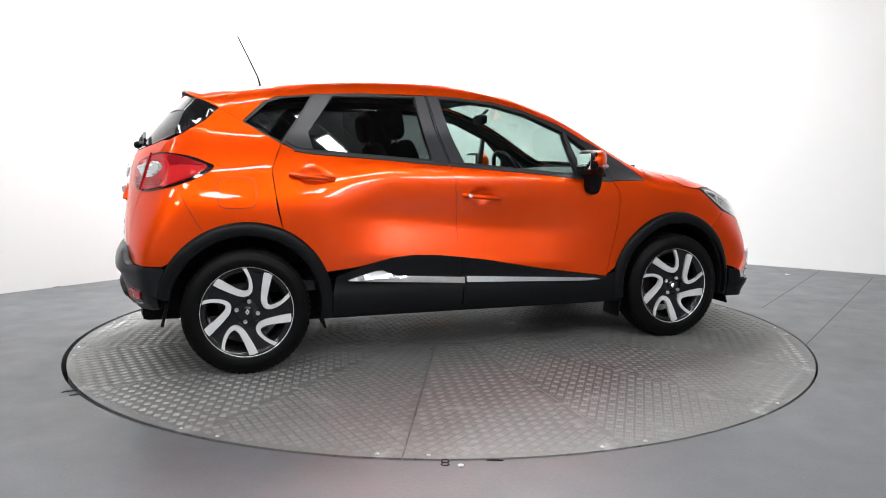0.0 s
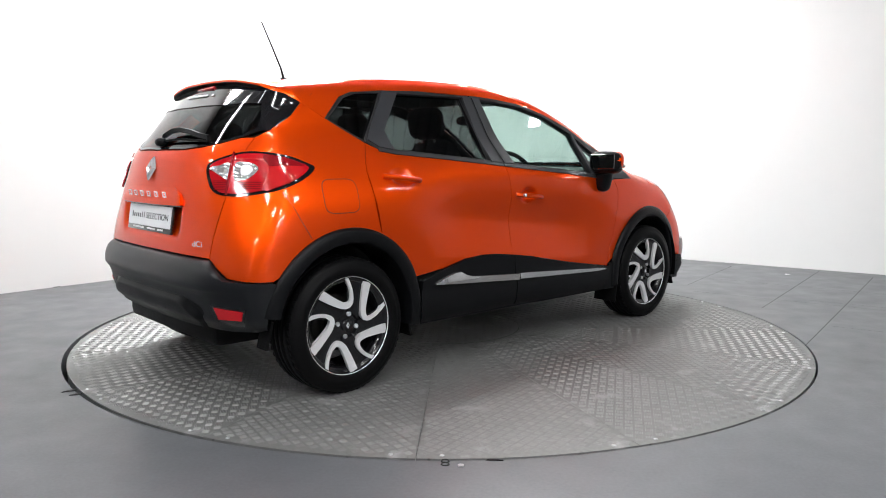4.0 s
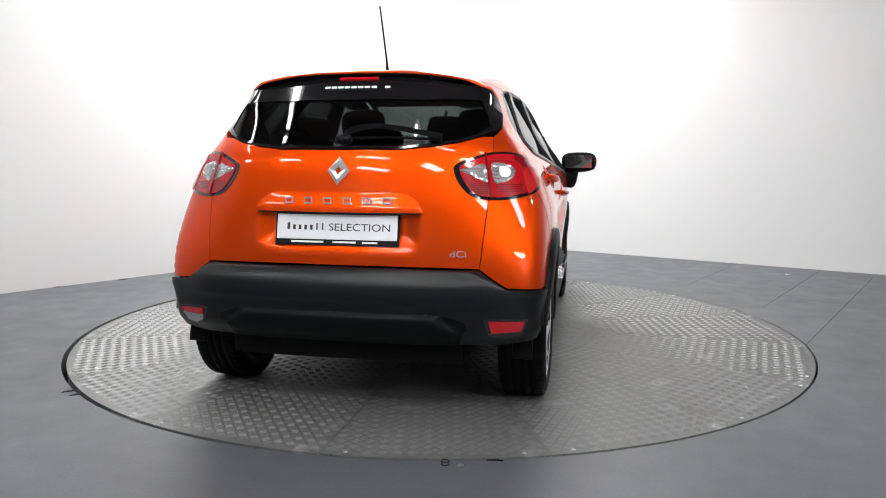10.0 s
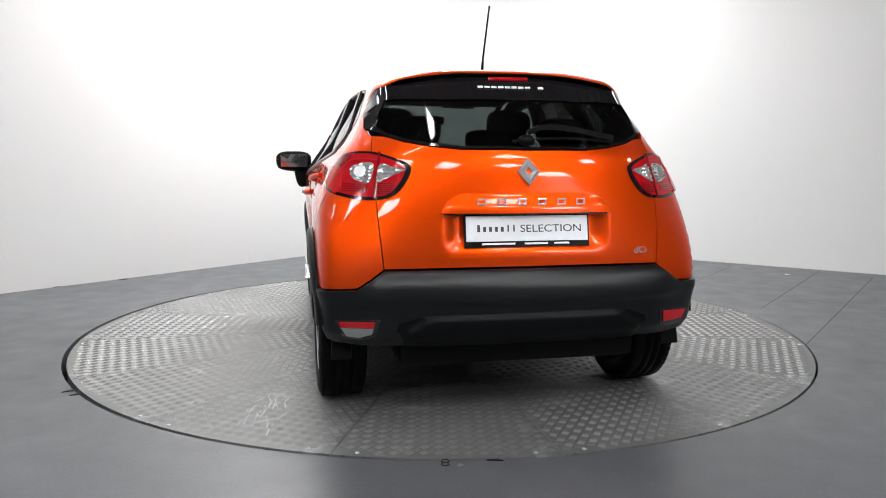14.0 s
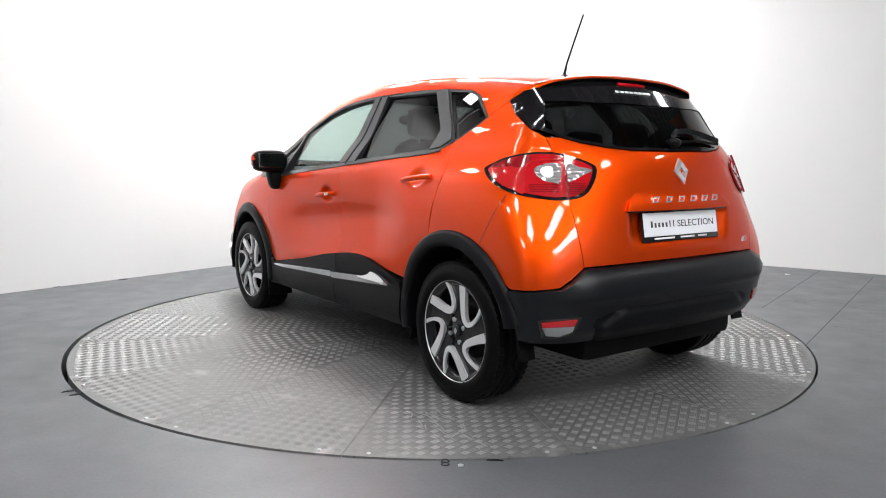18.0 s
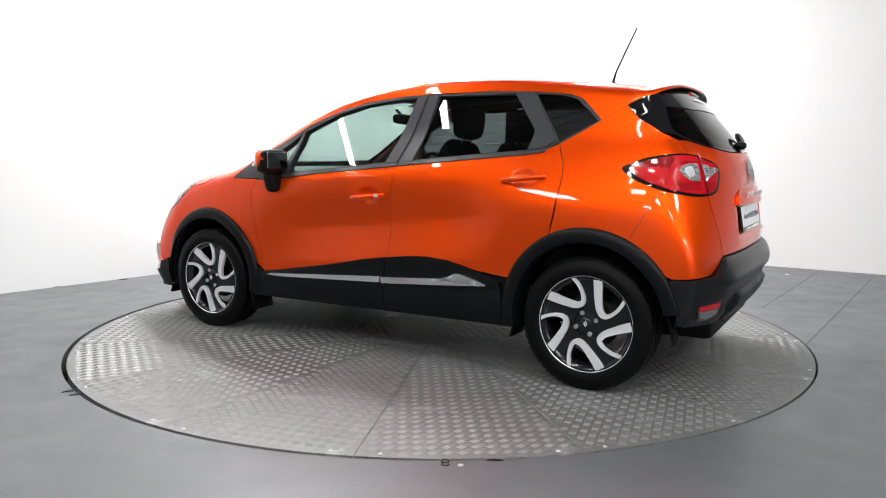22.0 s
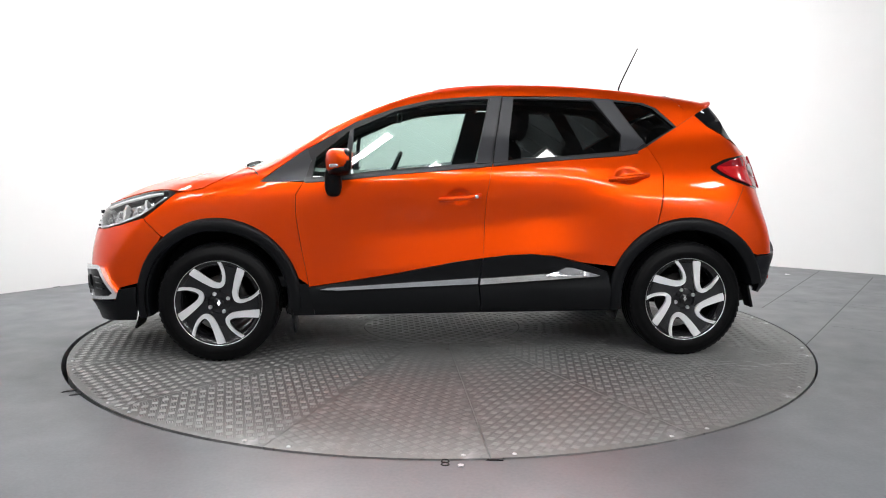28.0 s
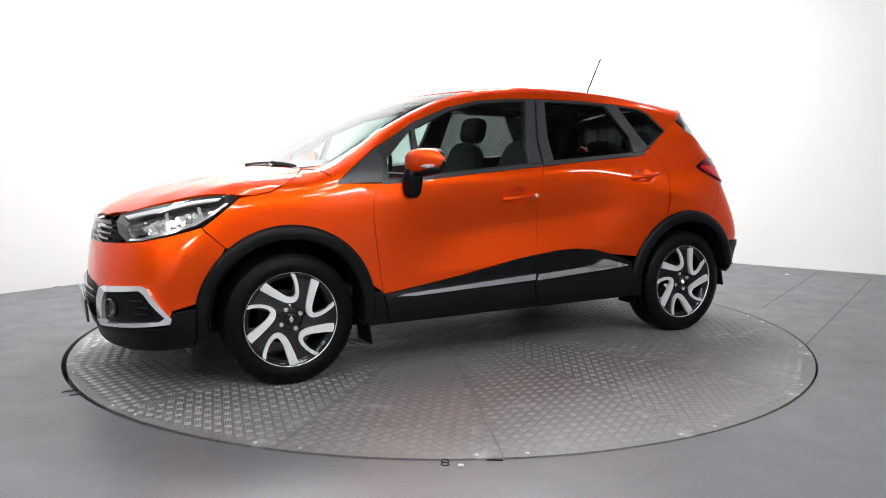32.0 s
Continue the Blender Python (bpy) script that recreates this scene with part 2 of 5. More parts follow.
def floor_sheet():
    """The floor with a round opening for the turntable."""
    corners = [CORNER, END_L, BACK, END_R]
    ring, out, steps = [], [], 128
    for i in range(steps):
        a = 2 * math.pi * i / steps
        d = Vector((math.cos(a), math.sin(a), 0))
        ring.append(d * (RADIUS + 0.019) + Vector((-0.008, 0, 0)))
        best = 1e9
        for k in range(4):
            p, q = corners[k], corners[(k + 1) % 4]
            e = q - p
            den = d.x * e.y - d.y * e.x
            if abs(den) > 1e-9:
                t = (p.x * e.y - p.y * e.x) / den
                s = (p.x * d.y - p.y * d.x) / den
                if t > 0 and -1e-6 <= s <= 1 + 1e-6:
                    best = min(best, t)
        out.append(d * (best + 0.15))
    verts = [tuple(v) for v in ring] + [tuple(v) for v in out] + [(v.x, v.y, -0.25) for v in ring]
    faces = []
    for i in range(steps):
        j = (i + 1) % steps
        faces += [(i, steps + i, steps + j, j), (i, j, 2 * steps + j, 2 * steps + i)]
    return verts, faces


thing("floor", floor_sheet(), FLOOR, "grey painted concrete showroom floor", "floor", kind="structure")


def annulus(r0, r1, z, steps=128):
    v = [(r * math.cos(2 * math.pi * i / steps), r * math.sin(2 * math.pi * i / steps), z) for r in (r0, r1) for i in range(steps)]
    return v, [(i, steps + i, steps + (i + 1) % steps, (i + 1) % steps) for i in range(steps)]


thing("turntable_pit", annulus(0.0, RADIUS + 0.03, -0.2), PIT, "dark pit under the turntable", "pit", kind="structure")


# ceiling: dark sheet with ribs, and the lit panels hung under it
def ceiling():
    corners = [CORNER, END_L, BACK, END_R]
    c = (CORNER + BACK) / 2
    low = [(v.x + (v - c).x * 0.03, v.y + (v - c).y * 0.03, CEIL) for v in corners]
    high = [(x, y, CEIL + 0.15) for x, y, z in low]
    sheet = (low + high, [(0, 1, 2, 3), (7, 6, 5, 4), (0, 4, 5, 1), (1, 5, 6, 2), (2, 6, 7, 3), (3, 7, 4, 0)])
    ribs = []
    turn = math.atan2(WAY_R.y, WAY_R.x)
    for i in range(65):
        p = CORNER + WAY_L * (0.2 + i * 0.2) + WAY_R * (LONG / 2)
        ribs.append(block(LONG, 0.05, 0.04, Matrix.Translation((p.x, p.y, CEIL - 0.02)) @ Matrix.Rotation(turn, 4, "Z")))
    return merged(sheet, *ribs)


thing("ceiling", ceiling(), CEILING, "dark ribbed sheet ceiling", "ceiling", kind="structure")


def light_panel(x, y, length, width, turn):
    m = Matrix.Translation((x, y, CEIL - 0.12)) @ Matrix.Rotation(radians(turn), 4, "Z")
    box = thing("ceiling_light", moved(block(length + 0.04, width + 0.04, 0.06, bevel=0.008), m), BRAKE, "white ceiling light fitting with a lit diffuser, out of view", "ceiling light", group="ceiling lights")
    box.data.materials[0] = PRINT
    part("diffuser", moved(block(length, width, 0.02), m @ Matrix.Translation((0, 0, -0.035))), LAMP_GLOW, box, "glowing white diffuser", False)
    for k in (-.4, .4):
        part("hanger", moved(lathe([(.006, .03), (.006, .13)], 8, axis="z"), m @ Matrix.Translation((length * k, 0, 0))), STEEL, box, "thin steel hanger")
    return box


# All out of view: some placed after reflections, others added to fill walls and car.
LIGHTS = [(0.40, -2.25, 0.42, 0.14), (1.42, -2.35, 0.42, 0.14), (-0.62, -2.3, 1.4, 0.07), (-1.45, -0.6, 1.4, 0.07), (-2.9, -0.7, 1.4, 0.07),
          (-3.2, -3.4, 0.6, 0.45), (3.3, -3.2, 0.6, 0.45), (-2.0, -5.6, 0.9, 0.6), (4.15, -6.3, 1.2, 1.2), (4.6, -1.2, 0.4, 0.3), (-4.6, -2.0, 0.35, 0.3), (0.2, -4.6, 0.7, 0.5), (2.0, -4.9, 0.6, 0.4), (-1.3, -3.7, 0.6, 0.4), (1.4, -3.5, 0.6, 0.4),
          (-0.2, 2.7, 0.7, 0.35), (1.5, 2.0, 0.55, 0.3), (2.9, 0.9, 0.3, 0.2), (-1.6, 1.8, 0.45, 0.25), (-2.7, 0.5, 0.3, 0.2), (0.5, 1.5, 1.2, 0.5), (-1.0, 1.5, 1.4, 0.6)]
for lx, ly, ll, lw in LIGHTS:
    light_panel(1.25 * lx, 1.25 * ly, 1.25 * ll, 1.25 * lw, 50.6 if lw < 0.12 else -34.6)

# rounded corner between the two white walls
def corner_cove(r=1.3, n=16):
    a, b = CORNER + WAY_L * r, CORNER + WAY_R * r
    c = CORNER + WAY_L * r + WAY_R * r
    v = []
    for i in range(n + 1):
        t = math.pi / 2 * i / n
        p = c - WAY_R * r * math.cos(t) - WAY_L * r * math.sin(t)
        v += [(p.x, p.y, 0), (p.x, p.y, CEIL)]
    return v, [(2 * i, 2 * i + 1, 2 * i + 3, 2 * i + 2) for i in range(n)]


tagged(thing("wall_corner", corner_cove(), WALL, "rounded white corner of the studio walls", "wall", kind="structure", smooth=True))


# floor joints, specks and fittings
def lump_flat(sx, sy, sz, m):
    """A small ragged scrap."""
    v, f = [], []
    for z, k in ((-sz / 2, 1.0), (sz / 2, .8)):
        v += [(sx * k * math.cos(a) * (.7 + .3 * math.sin(3 * a + sx * 90)), sy * k * math.sin(a), z) for a in (2 * math.pi * i / 14 for i in range(14))]
    f = [(i, (i + 1) % 14, 14 + (i + 1) % 14, 14 + i) for i in range(14)] + [tuple(range(14, 28))]
    return moved((v, f), m)


JOINT = plain("dark_floor_joint", (0.055, 0.056, 0.058), 0.8, grain=0.3)
floor_ob = bpy.data.objects["floor"]


def joint(ax, ay, bx, by, wide=0.006):
    a, b = Vector((ax, ay, .0008)), Vector((bx, by, .0008))
    w = Vector((-(b - a).y, (b - a).x, 0)).normalized() * wide / 2
    part("floor_joint", ([tuple(a - w), tuple(b - w), tuple(b + w), tuple(a + w)], [(0, 1, 2, 3)]), JOINT, floor_ob, "", False)


for k, (sx, sy) in enumerate(((2.20, -0.53), (2.43, 0.62), (2.05, 1.45), (3.15, -0.35))):
    n0 = 0.0 if k != 2 else 0.3
    joint(sx + 0.59 * n0, sy + 0.807 * n0, sx + 0.59 * 3.3 - (0.9 if k == 2 else 0), sy + 0.807 * 3.3 - (1.2 if k == 2 else 0))
for sx, sy, ln in ((2.62, 0.02, 2.6), (2.95, 0.95, 1.9), (2.15, 1.35, 2.4), (2.55, 2.05, 1.6)):
    joint(sx, sy, sx + 0.823 * ln, sy - 0.568 * ln, 0.004)
for px, py, pr in ((0.015, -2.285, .011), (0.015, -2.312, .011)):
    thing("floor_ring", moved(lathe([(pr, 0), (pr + .003, .004), (pr + .006, 0)], 20, axis="z"), Matrix.Translation((px, py, 0))), PIT, "small dark ring set in the floor", "ring", group="floor rings")
thing("floor_bolt", moved(lathe([(.011, 0), (.011, .004), (.004, .005), (0, .003)], 14, axis="z"), Matrix.Translation((0.072, -2.325, 0))), STEEL, "small steel bolt head in the floor", "bolt")
for px, py, sx, sy, turn, mat, what in ((-1.77, -1.46, .05, .012, 40, RUBBER, "black rubber scrap"), (-1.72, -1.52, .035, .010, 25, RUBBER, "black rubber scrap"), (-2.94, 1.87, .06, .02, 50, RUBBER, "black rubber scrap"),
                                        (3.41, 2.33, .035, .02, 10, PRINT, "white paper scrap"), (-3.35, 1.45, .05, .02, 50, RUBBER, "black rubber scrap"), (0.20, -2.275, .04, .006, -3, RUBBER, "black rubber scrap")):
    thing("scrap", lump_flat(sx, sy, .004, pose(px, py, .002, 0, 0, turn)), mat, "small " + what + " on the floor", "scrap")


# ---- the car's hull: rounded meeting of a top, a side, a rear and a front face ----
# Car space: x forward from the rear axle, y to the car's left, z up from the ground.
def curve1d(xs, ys):
    x, y = np.array(xs, float), np.array(ys, float)
    h = np.diff(x)
    d = np.diff(y) / h
    m = np.zeros_like(y)
    m[1:-1] = (d[:-1] * h[1:] + d[1:] * h[:-1]) / (h[1:] + h[:-1])
    m[0], m[-1] = d[0], d[-1]

    def f(q):
        q = np.clip(q, x[0] - 0.3, x[-1] + 0.3)
        i = np.clip(np.searchsorted(x, q) - 1, 0, len(h) - 1)
        t = (q - x[i]) / h[i]
        lin = np.where(t < 0, y[0] + m[0] * (q - x[0]), y[-1] + m[-1] * (q - x[-1]))
        v = (2 * t ** 3 - 3 * t * t + 1) * y[i] + (t ** 3 - 2 * t * t + t) * h[i] * m[i] + (3 * t * t - 2 * t ** 3) * y[i + 1] + (t ** 3 - t * t) * h[i] * m[i + 1]
        return np.where((t < 0) | (t > 1), lin, v)
    return f


ROOFLINE = curve1d([-.5, -.3, -.1, .1, .3, .6, .9, 1.2, 1.4, 1.6, 1.8, 2.0, 2.2, 2.34, 2.45, 2.52, 2.6, 2.7, 2.9, 3.06, 3.25, 3.4],
                   [1.455, 1.484, 1.510, 1.531, 1.549, 1.563, 1.561, 1.549, 1.527, 1.487, 1.421, 1.334, 1.222, 1.141, 1.094, 1.074, 1.060, 1.046, 1.010, .972, .907, .833])
CROWN = curve1d([-.4, .3, 1.2, 1.8, 2.2, 2.6, 2.9, 3.1, 3.4], [.22, .136, .055, .105, .15, .06, .11, .2, .344])
WIDTH = curve1d([.18, .33, .48, .65, .8, .92, 1.02, 1.12, 1.22, 1.35, 1.5], [.80, .815, .818, .831, .835, .828, .802, .742, .672, .616, .558])
TAPER_LOW = curve1d([-.6, -.2, .3, 1.2, 2.0, 2.5, 2.9, 3.2, 3.5], [1.0, 1.03, 1.012, .994, .982, .962, .92, .88, .832])
TAPER_HIGH = curve1d([-.6, -.2, .3, 1.2, 2.0, 2.5, 2.9], [.960, .987, .997, 1.017, 1.01, .963, .882])
TAIL = curve1d([.2, .4, .55, .7, .85, 1.0, 1.08, 1.14, 1.20, 1.30, 1.36, 1.42, 1.48, 1.52], [-.520, -.575, -.602, -.612, -.603, -.584, -.569, -.547, -.499, -.417, -.366, -.316, -.272, -.25])
TAIL_2 = curve1d([.3, .65, .94, 1.1, 1.25, 1.5], [.03, .045, .12, .20, .25, .189])
TAIL_4 = curve1d([.3, .65, .94, 1.1, 1.25, 1.5], [.20, .20, .38, .45, .40, .05])
NOSE = curve1d([.2, .35, .5, .65, .8, .95], [3.411, 3.447, 3.456, 3.439, 3.402, 3.38])
NOSE_2 = curve1d([.2, .55, .9], [.24, .20, .33])
NOSE_4 = curve1d([.2, .55, .9], [.42, .60, 1.0])


def step01(v, a, b):
    t = np.clip((v - a) / (b - a), 0, 1)
    return t * t * (3 - 2 * t)


def hull(p):
    """Signed distance-like field of the car's outer skin; p is an (n, 3) array."""
    x, y, z = p[:, 0], np.abs(p[:, 1]), p[:, 2]
    zz, yc = np.clip(z, .15, 1.6), np.minimum(y, 1.0)
    shoulder = .8 * step01(x, 2.15, 2.75) * np.maximum(yc - .50, 0) ** 2
    top = (z - (ROOFLINE(x) - CROWN(x) * yc ** 2 - shoulder)) * .9
    b = step01(zz, .55, 1.05)
    # hollow of the lower doors, rising to the rear, and the swell over the rear wheel
    mid = .715 + .09 * step01(-x, -1.9, -.5)
    ramp, fall = 1 - (mid - zz) / .21, 1 - (zz - mid) / .27
    dip = np.maximum(-np.log(np.exp(-9 * ramp) + np.exp(-9 * fall) + math.exp(-9)) / 9, 0)
    hollow = -.056 * dip * step01(x, .36, .80) * (1 - step01(x, 1.55, 2.15))
    swell = .012 * np.exp(-((zz - .86) / .12) ** 2) * np.exp(-((x - .05) / .42) ** 2)
    side = y - WIDTH(zz) * (TAPER_LOW(x) * (1 - b) + TAPER_HIGH(np.minimum(x, 2.9)) * b) - hollow - swell
    rear = TAIL(zz) + TAIL_2(zz) * yc ** 2 + TAIL_4(zz) * yc ** 4 - x
    front = x - (NOSE(zz) - NOSE_2(zz) * yc ** 2 - NOSE_4(zz) * yc ** 4)
    fs = [top, side, rear, front]
    m = np.maximum.reduce(fs)
    return m + .022 * np.log(sum(np.exp((f - m) / .022) for f in fs))


def slope(p):
    """Outward unit normals of the hull."""
    e = 2e-3
    g = np.stack([hull(p + e * np.eye(3)[i]) - hull(p - e * np.eye(3)[i]) for i in range(3)], 1)
    return g / np.linalg.norm(g, axis=1)[:, None]


def cast(p, d):
    """Points where rays coming in along -d through p meet the hull from outside."""
    d = np.broadcast_to(d, p.shape)
    ts = np.linspace(1.6, -1.6, 130)
    prev, found = np.full(len(p), 1.6), np.zeros(len(p), bool)
    lo, hi = np.full(len(p), -1.6), np.full(len(p), 1.6)
    best, bt = np.full(len(p), 9.0), np.zeros(len(p))
    for t in ts:
        f = hull(p + d * t)
        hit = (f < 0) & ~found
        lo[hit], hi[hit] = t, prev[hit]
        found |= hit
        prev[:] = t
        near = f < best
        best[near], bt[near] = f[near], t
    for _ in range(24):
        mid = (lo + hi) / 2
        inside = hull(p + d * mid[:, None]) < 0
        lo, hi = np.where(inside, mid, lo), np.where(inside, hi, mid)
    return p + d * np.where(found, lo, bt)[:, None]


def frame_of(d):
    d = np.array(d, float) / np.linalg.norm(d)
    up = np.array([0, 0, 1.0]) if abs(d[2]) < .9 else np.array([1.0, 0, 0])
    e1 = np.cross(up, d)
    e1 /= np.linalg.norm(e1)
    return d, e1, np.cross(d, e1)


def inside_of(q, loop):
    a, b = loop, np.roll(loop, -1, 0)
    x, y = q[:, 0][:, None], q[:, 1][:, None]
    cond = (a[:, 1] > y) != (b[:, 1] > y)
    den = np.where(np.abs(b[:, 1] - a[:, 1]) < 1e-12, 1e-12, b[:, 1] - a[:, 1])
    xi = (b[:, 0] - a[:, 0]) * (y - a[:, 1]) / den + a[:, 0]
    return (cond & (x < xi)).sum(1) % 2 == 1


def flat_mesh(loop, cell):
    """Triangles that fill a closed 2D outline: its own points first, then a grid inside."""
    from mathutils.geometry import delaunay_2d_cdt
    dense = []
    for a, b in zip(loop, np.roll(loop, -1, 0)):
        k = max(1, int(np.linalg.norm(b - a) / cell))
        dense += [a + (b - a) * i / k for i in range(k)]
    dense = np.array(dense)
    lo, hi = dense.min(0), dense.max(0)
    gx, gy = np.meshgrid(np.arange(lo[0] + cell / 2, hi[0], cell), np.arange(lo[1] + cell / 2, hi[1], cell))
    gx[1::2] += cell / 2
    g = np.stack([gx.ravel(), gy.ravel()], 1)
    if len(g):
        g = g[inside_of(g, dense)]
    if len(g):
        a, b = dense, np.roll(dense, -1, 0)
        ab = b - a
        t = np.clip(((g[:, None] - a) * ab).sum(2) / np.maximum((ab ** 2).sum(1), 1e-12), 0, 1)
        g = g[np.linalg.norm(g[:, None] - (a + ab * t[..., None]), axis=2).min(1) > cell * .45]
    pts = np.concatenate([dense, g]) if len(g) else dense
    n = len(dense)
    out = delaunay_2d_cdt([Vector(q) for q in pts], [(i, (i + 1) % n) for i in range(n)], [], 1, 1e-6)
    return np.array([tuple(v) for v in out[0]]), [tuple(f) for f in out[2]]


def shrink(loop, gap):
    """Moves a closed outline inward."""
    area = sum(a[0] * b[1] - a[1] * b[0] for a, b in zip(loop, np.roll(loop, -1, 0)))
    e = np.roll(loop, -1, 0) - loop
    e /= np.maximum(np.linalg.norm(e, axis=1), 1e-9)[:, None]
    n = np.stack([-e[:, 1], e[:, 0]], 1) * (1 if area > 0 else -1)
    m = n + np.roll(n, 1, 0)
    m /= np.maximum((m ** 2).sum(1) / 2, .35)[:, None]
    return loop + m * gap


def closed_shell(v, f, normals, depth):
    """Adds a turned-in rim of that depth round an open sheet."""
    count = {}
    for q in f:
        for a, b in zip(q, q[1:] + q[:1]):
            count[(a, b)] = count.get((a, b), 0) + 1
    edge = [(a, b) for a, b in count if (b, a) not in count]
    idx = {}
    verts = [tuple(p) for p in v]
    for a, b in edge:
        for k in (a, b):
            if k not in idx:
                idx[k] = len(verts)
                verts.append(tuple(v[k] - normals[k] * depth))
    return verts, list(f) + [(b, a, idx[a], idx[b]) for a, b in edge]


def skin(outline, d, cell=.035, gap=.0017, off=0.0, relief=None, depth=.02, fair=False):
    """A body panel: the outline, given as points of car space and seen along d, laid onto the hull."""
    d, e1, e2 = frame_of(d)
    o = np.array(outline, float)
    loop = shrink(np.stack([o @ e1, o @ e2], 1), gap)
    uv, faces = flat_mesh(loop, cell)
    p = cast(uv[:, :1] * e1 + uv[:, 1:] * e2 + d * float((o @ d).mean()), d)
    n = slope(p)
    if fair:
        # a pane: one even, slightly domed sheet close to the hull
        s, c = uv - uv.mean(0), (p @ d)
        basis = np.stack([np.ones(len(s)), s[:, 0], s[:, 1], s[:, 0] ** 2, s[:, 0] * s[:, 1], s[:, 1] ** 2], 1)
        k = np.linalg.lstsq(basis, c, rcond=None)[0]
        k[3], k[5] = min(k[3], -.04), min(k[5], -.10)
        k[:3] = np.linalg.lstsq(basis[:, :3], c - basis[:, 3:] @ k[3:], rcond=None)[0]
        p = p + d * (basis @ k - c)[:, None]
        gu, gv = k[1] + 2 * k[3] * s[:, 0] + k[4] * s[:, 1], k[2] + k[4] * s[:, 0] + 2 * k[5] * s[:, 1]
        n = d - gu[:, None] * e1 - gv[:, None] * e2
        n /= np.linalg.norm(n, axis=1)[:, None]
    lift = off + (relief(p) if relief else 0)
    p = p + n * (np.zeros(len(p)) + lift)[:, None]
    good = []
    for q in faces:
        c = np.cross(p[q[1]] - p[q[0]], p[q[2]] - p[q[0]])
        good.append(q if c @ n[q[0]] > 0 else tuple(reversed(q)))
    if depth:
        return closed_shell(p, good, n, depth)
    return [tuple(v) for v in p], good


def wrap_skin(outline, centre, cell=.035, gap=.0017, off=0.0, relief=None, depth=.02):
    """As skin(), but seen from a vertical axis at centre, for panels that turn a corner."""
    o = np.array(outline, float)
    r = .7
    ang = np.unwrap(np.arctan2(o[:, 1], o[:, 0] - centre))
    loop = shrink(np.stack([ang * r, o[:, 2]], 1), gap)
    uv, faces = flat_mesh(loop, cell)
    a = uv[:, 0] / r
    d = np.stack([np.cos(a), np.sin(a), 0 * a], 1)
    p = cast(np.stack([centre + 0 * a, 0 * a, uv[:, 1]], 1) + d * .5, d)
    n = slope(p)
    p = p + n * (np.zeros(len(p)) + off + (relief(p) if relief else 0))[:, None]
    good = []
    for q in faces:
        c = np.cross(p[q[1]] - p[q[0]], p[q[2]] - p[q[0]])
        good.append(q if c @ n[q[0]] > 0 else tuple(reversed(q)))
    if depth:
        return closed_shell(p, good, n, depth)
    return [tuple(v) for v in p], good


def side(points):
    """Outline points (x, z) of the car's left side."""
    return [(x, .8, z) for x, z in points]


def lay(points, d=(0, 1, 0)):
    """Points (x, z) of the left side brought onto the hull."""
    return [tuple(q) for q in cast(np.array(side(points), float), np.array(d, float))]


def tail(*points):
    """Points (y, z) brought onto the hull from behind."""
    return [tuple(q) for q in cast(np.array([(0, y, z) for y, z in points], float), np.array((-1.0, 0, 0)))]


def settle(points, off):
    """Points moved onto the hull along its normals, then lifted."""
    p = np.array([tuple(q) for q in points], float)
    for _ in range(8):
        p = p - slope(p) * hull(p)[:, None]
    return [Vector(q) for q in p + slope(p) * off]


def both(points):
    """An outline over y >= 0, from centre to centre, closed with its mirror image; points (x, y, z)."""
    return list(points) + [(x, -y, z) for x, y, z in reversed(points) if abs(y) > 1e-6]


def seated(mesh):
    """Car space to the space of the turntable's axis."""
    v, f = mesh
    return [(p[0] - 1.320, p[1] + 0.040, p[2]) for p in v], f


car = new("car")
tagged(car, "orange metallic compact crossover car with black cladding, parked on the turntable", "car")


def body(name, mesh, material, parent=None, label="", smooth=True, crisp=32):
    ob = part(name, seated(mesh), material, parent or car, label, smooth)
    return sharp(ob, crisp) if smooth else ob


def pair(name, mesh, material, parents=None, label="", smooth=True, crisp=32):
    """The same part on the left and the right of the car."""
    return [body(name, m, material, parents[i] if parents else None, label, smooth, crisp) for i, m in enumerate((mesh, mirrored(mesh)))]


# lines of the left side, as (x, z)
GLASS_TOP = [(2.37, .984), (2.12, 1.169), (1.864, 1.311), (1.637, 1.396), (1.445, 1.442), (1.218, 1.464), (1.029, 1.471), (.659, 1.472), (.398, 1.460), (.20, 1.440), (.124, 1.410), (.013, 1.301)]
GLASS_LOW = [(.203, 1.189), (.268, 1.159), (.366, 1.143), (.697, 1.119), (1.109, 1.082), (1.642, 1.036), (1.915, 1.008), (2.135, .988)]
FRONT_EDGE = [(2.135, .987), (2.178, .917), (2.180, .811), (2.154, .626), (2.118, .42)]
MIDDLE_EDGE = [(1.112, 1.082), (1.145, .903), (1.154, .685), (1.160, .558)]
REAR_EDGE = [(.206, 1.187), (.159, 1.090), (.146, 1.045), (.156, .933), (.187, .752)]
CLAD_TOP = [(2.120, .412), (1.954, .436), (1.644, .484), (1.332, .543), (1.160, .567), (1.019, .583), (.893, .588), (.766, .578), (.604, .539), (.46, .490)]


def arc(cx, cz, r, a0, a1, n=20):
    return [(cx + r * math.cos(radians(a0 + (a1 - a0) * i / n)), cz + r * math.sin(radians(a0 + (a1 - a0) * i / n))) for i in range(n + 1)]


WHEEL_F, WHEEL_R, ARCH = (2.606, .345), (0.0, .345), .442
LEFT = (0, 1, 0)

# doors
def bowl(cx, cz):
    """The finger hollow behind a door handle."""
    return lambda p: -.022 * np.exp(-(((p[:, 0] - cx) / .060) ** 2 + ((p[:, 2] - cz) / .038) ** 2) ** 3) * (p[:, 2] > .7)


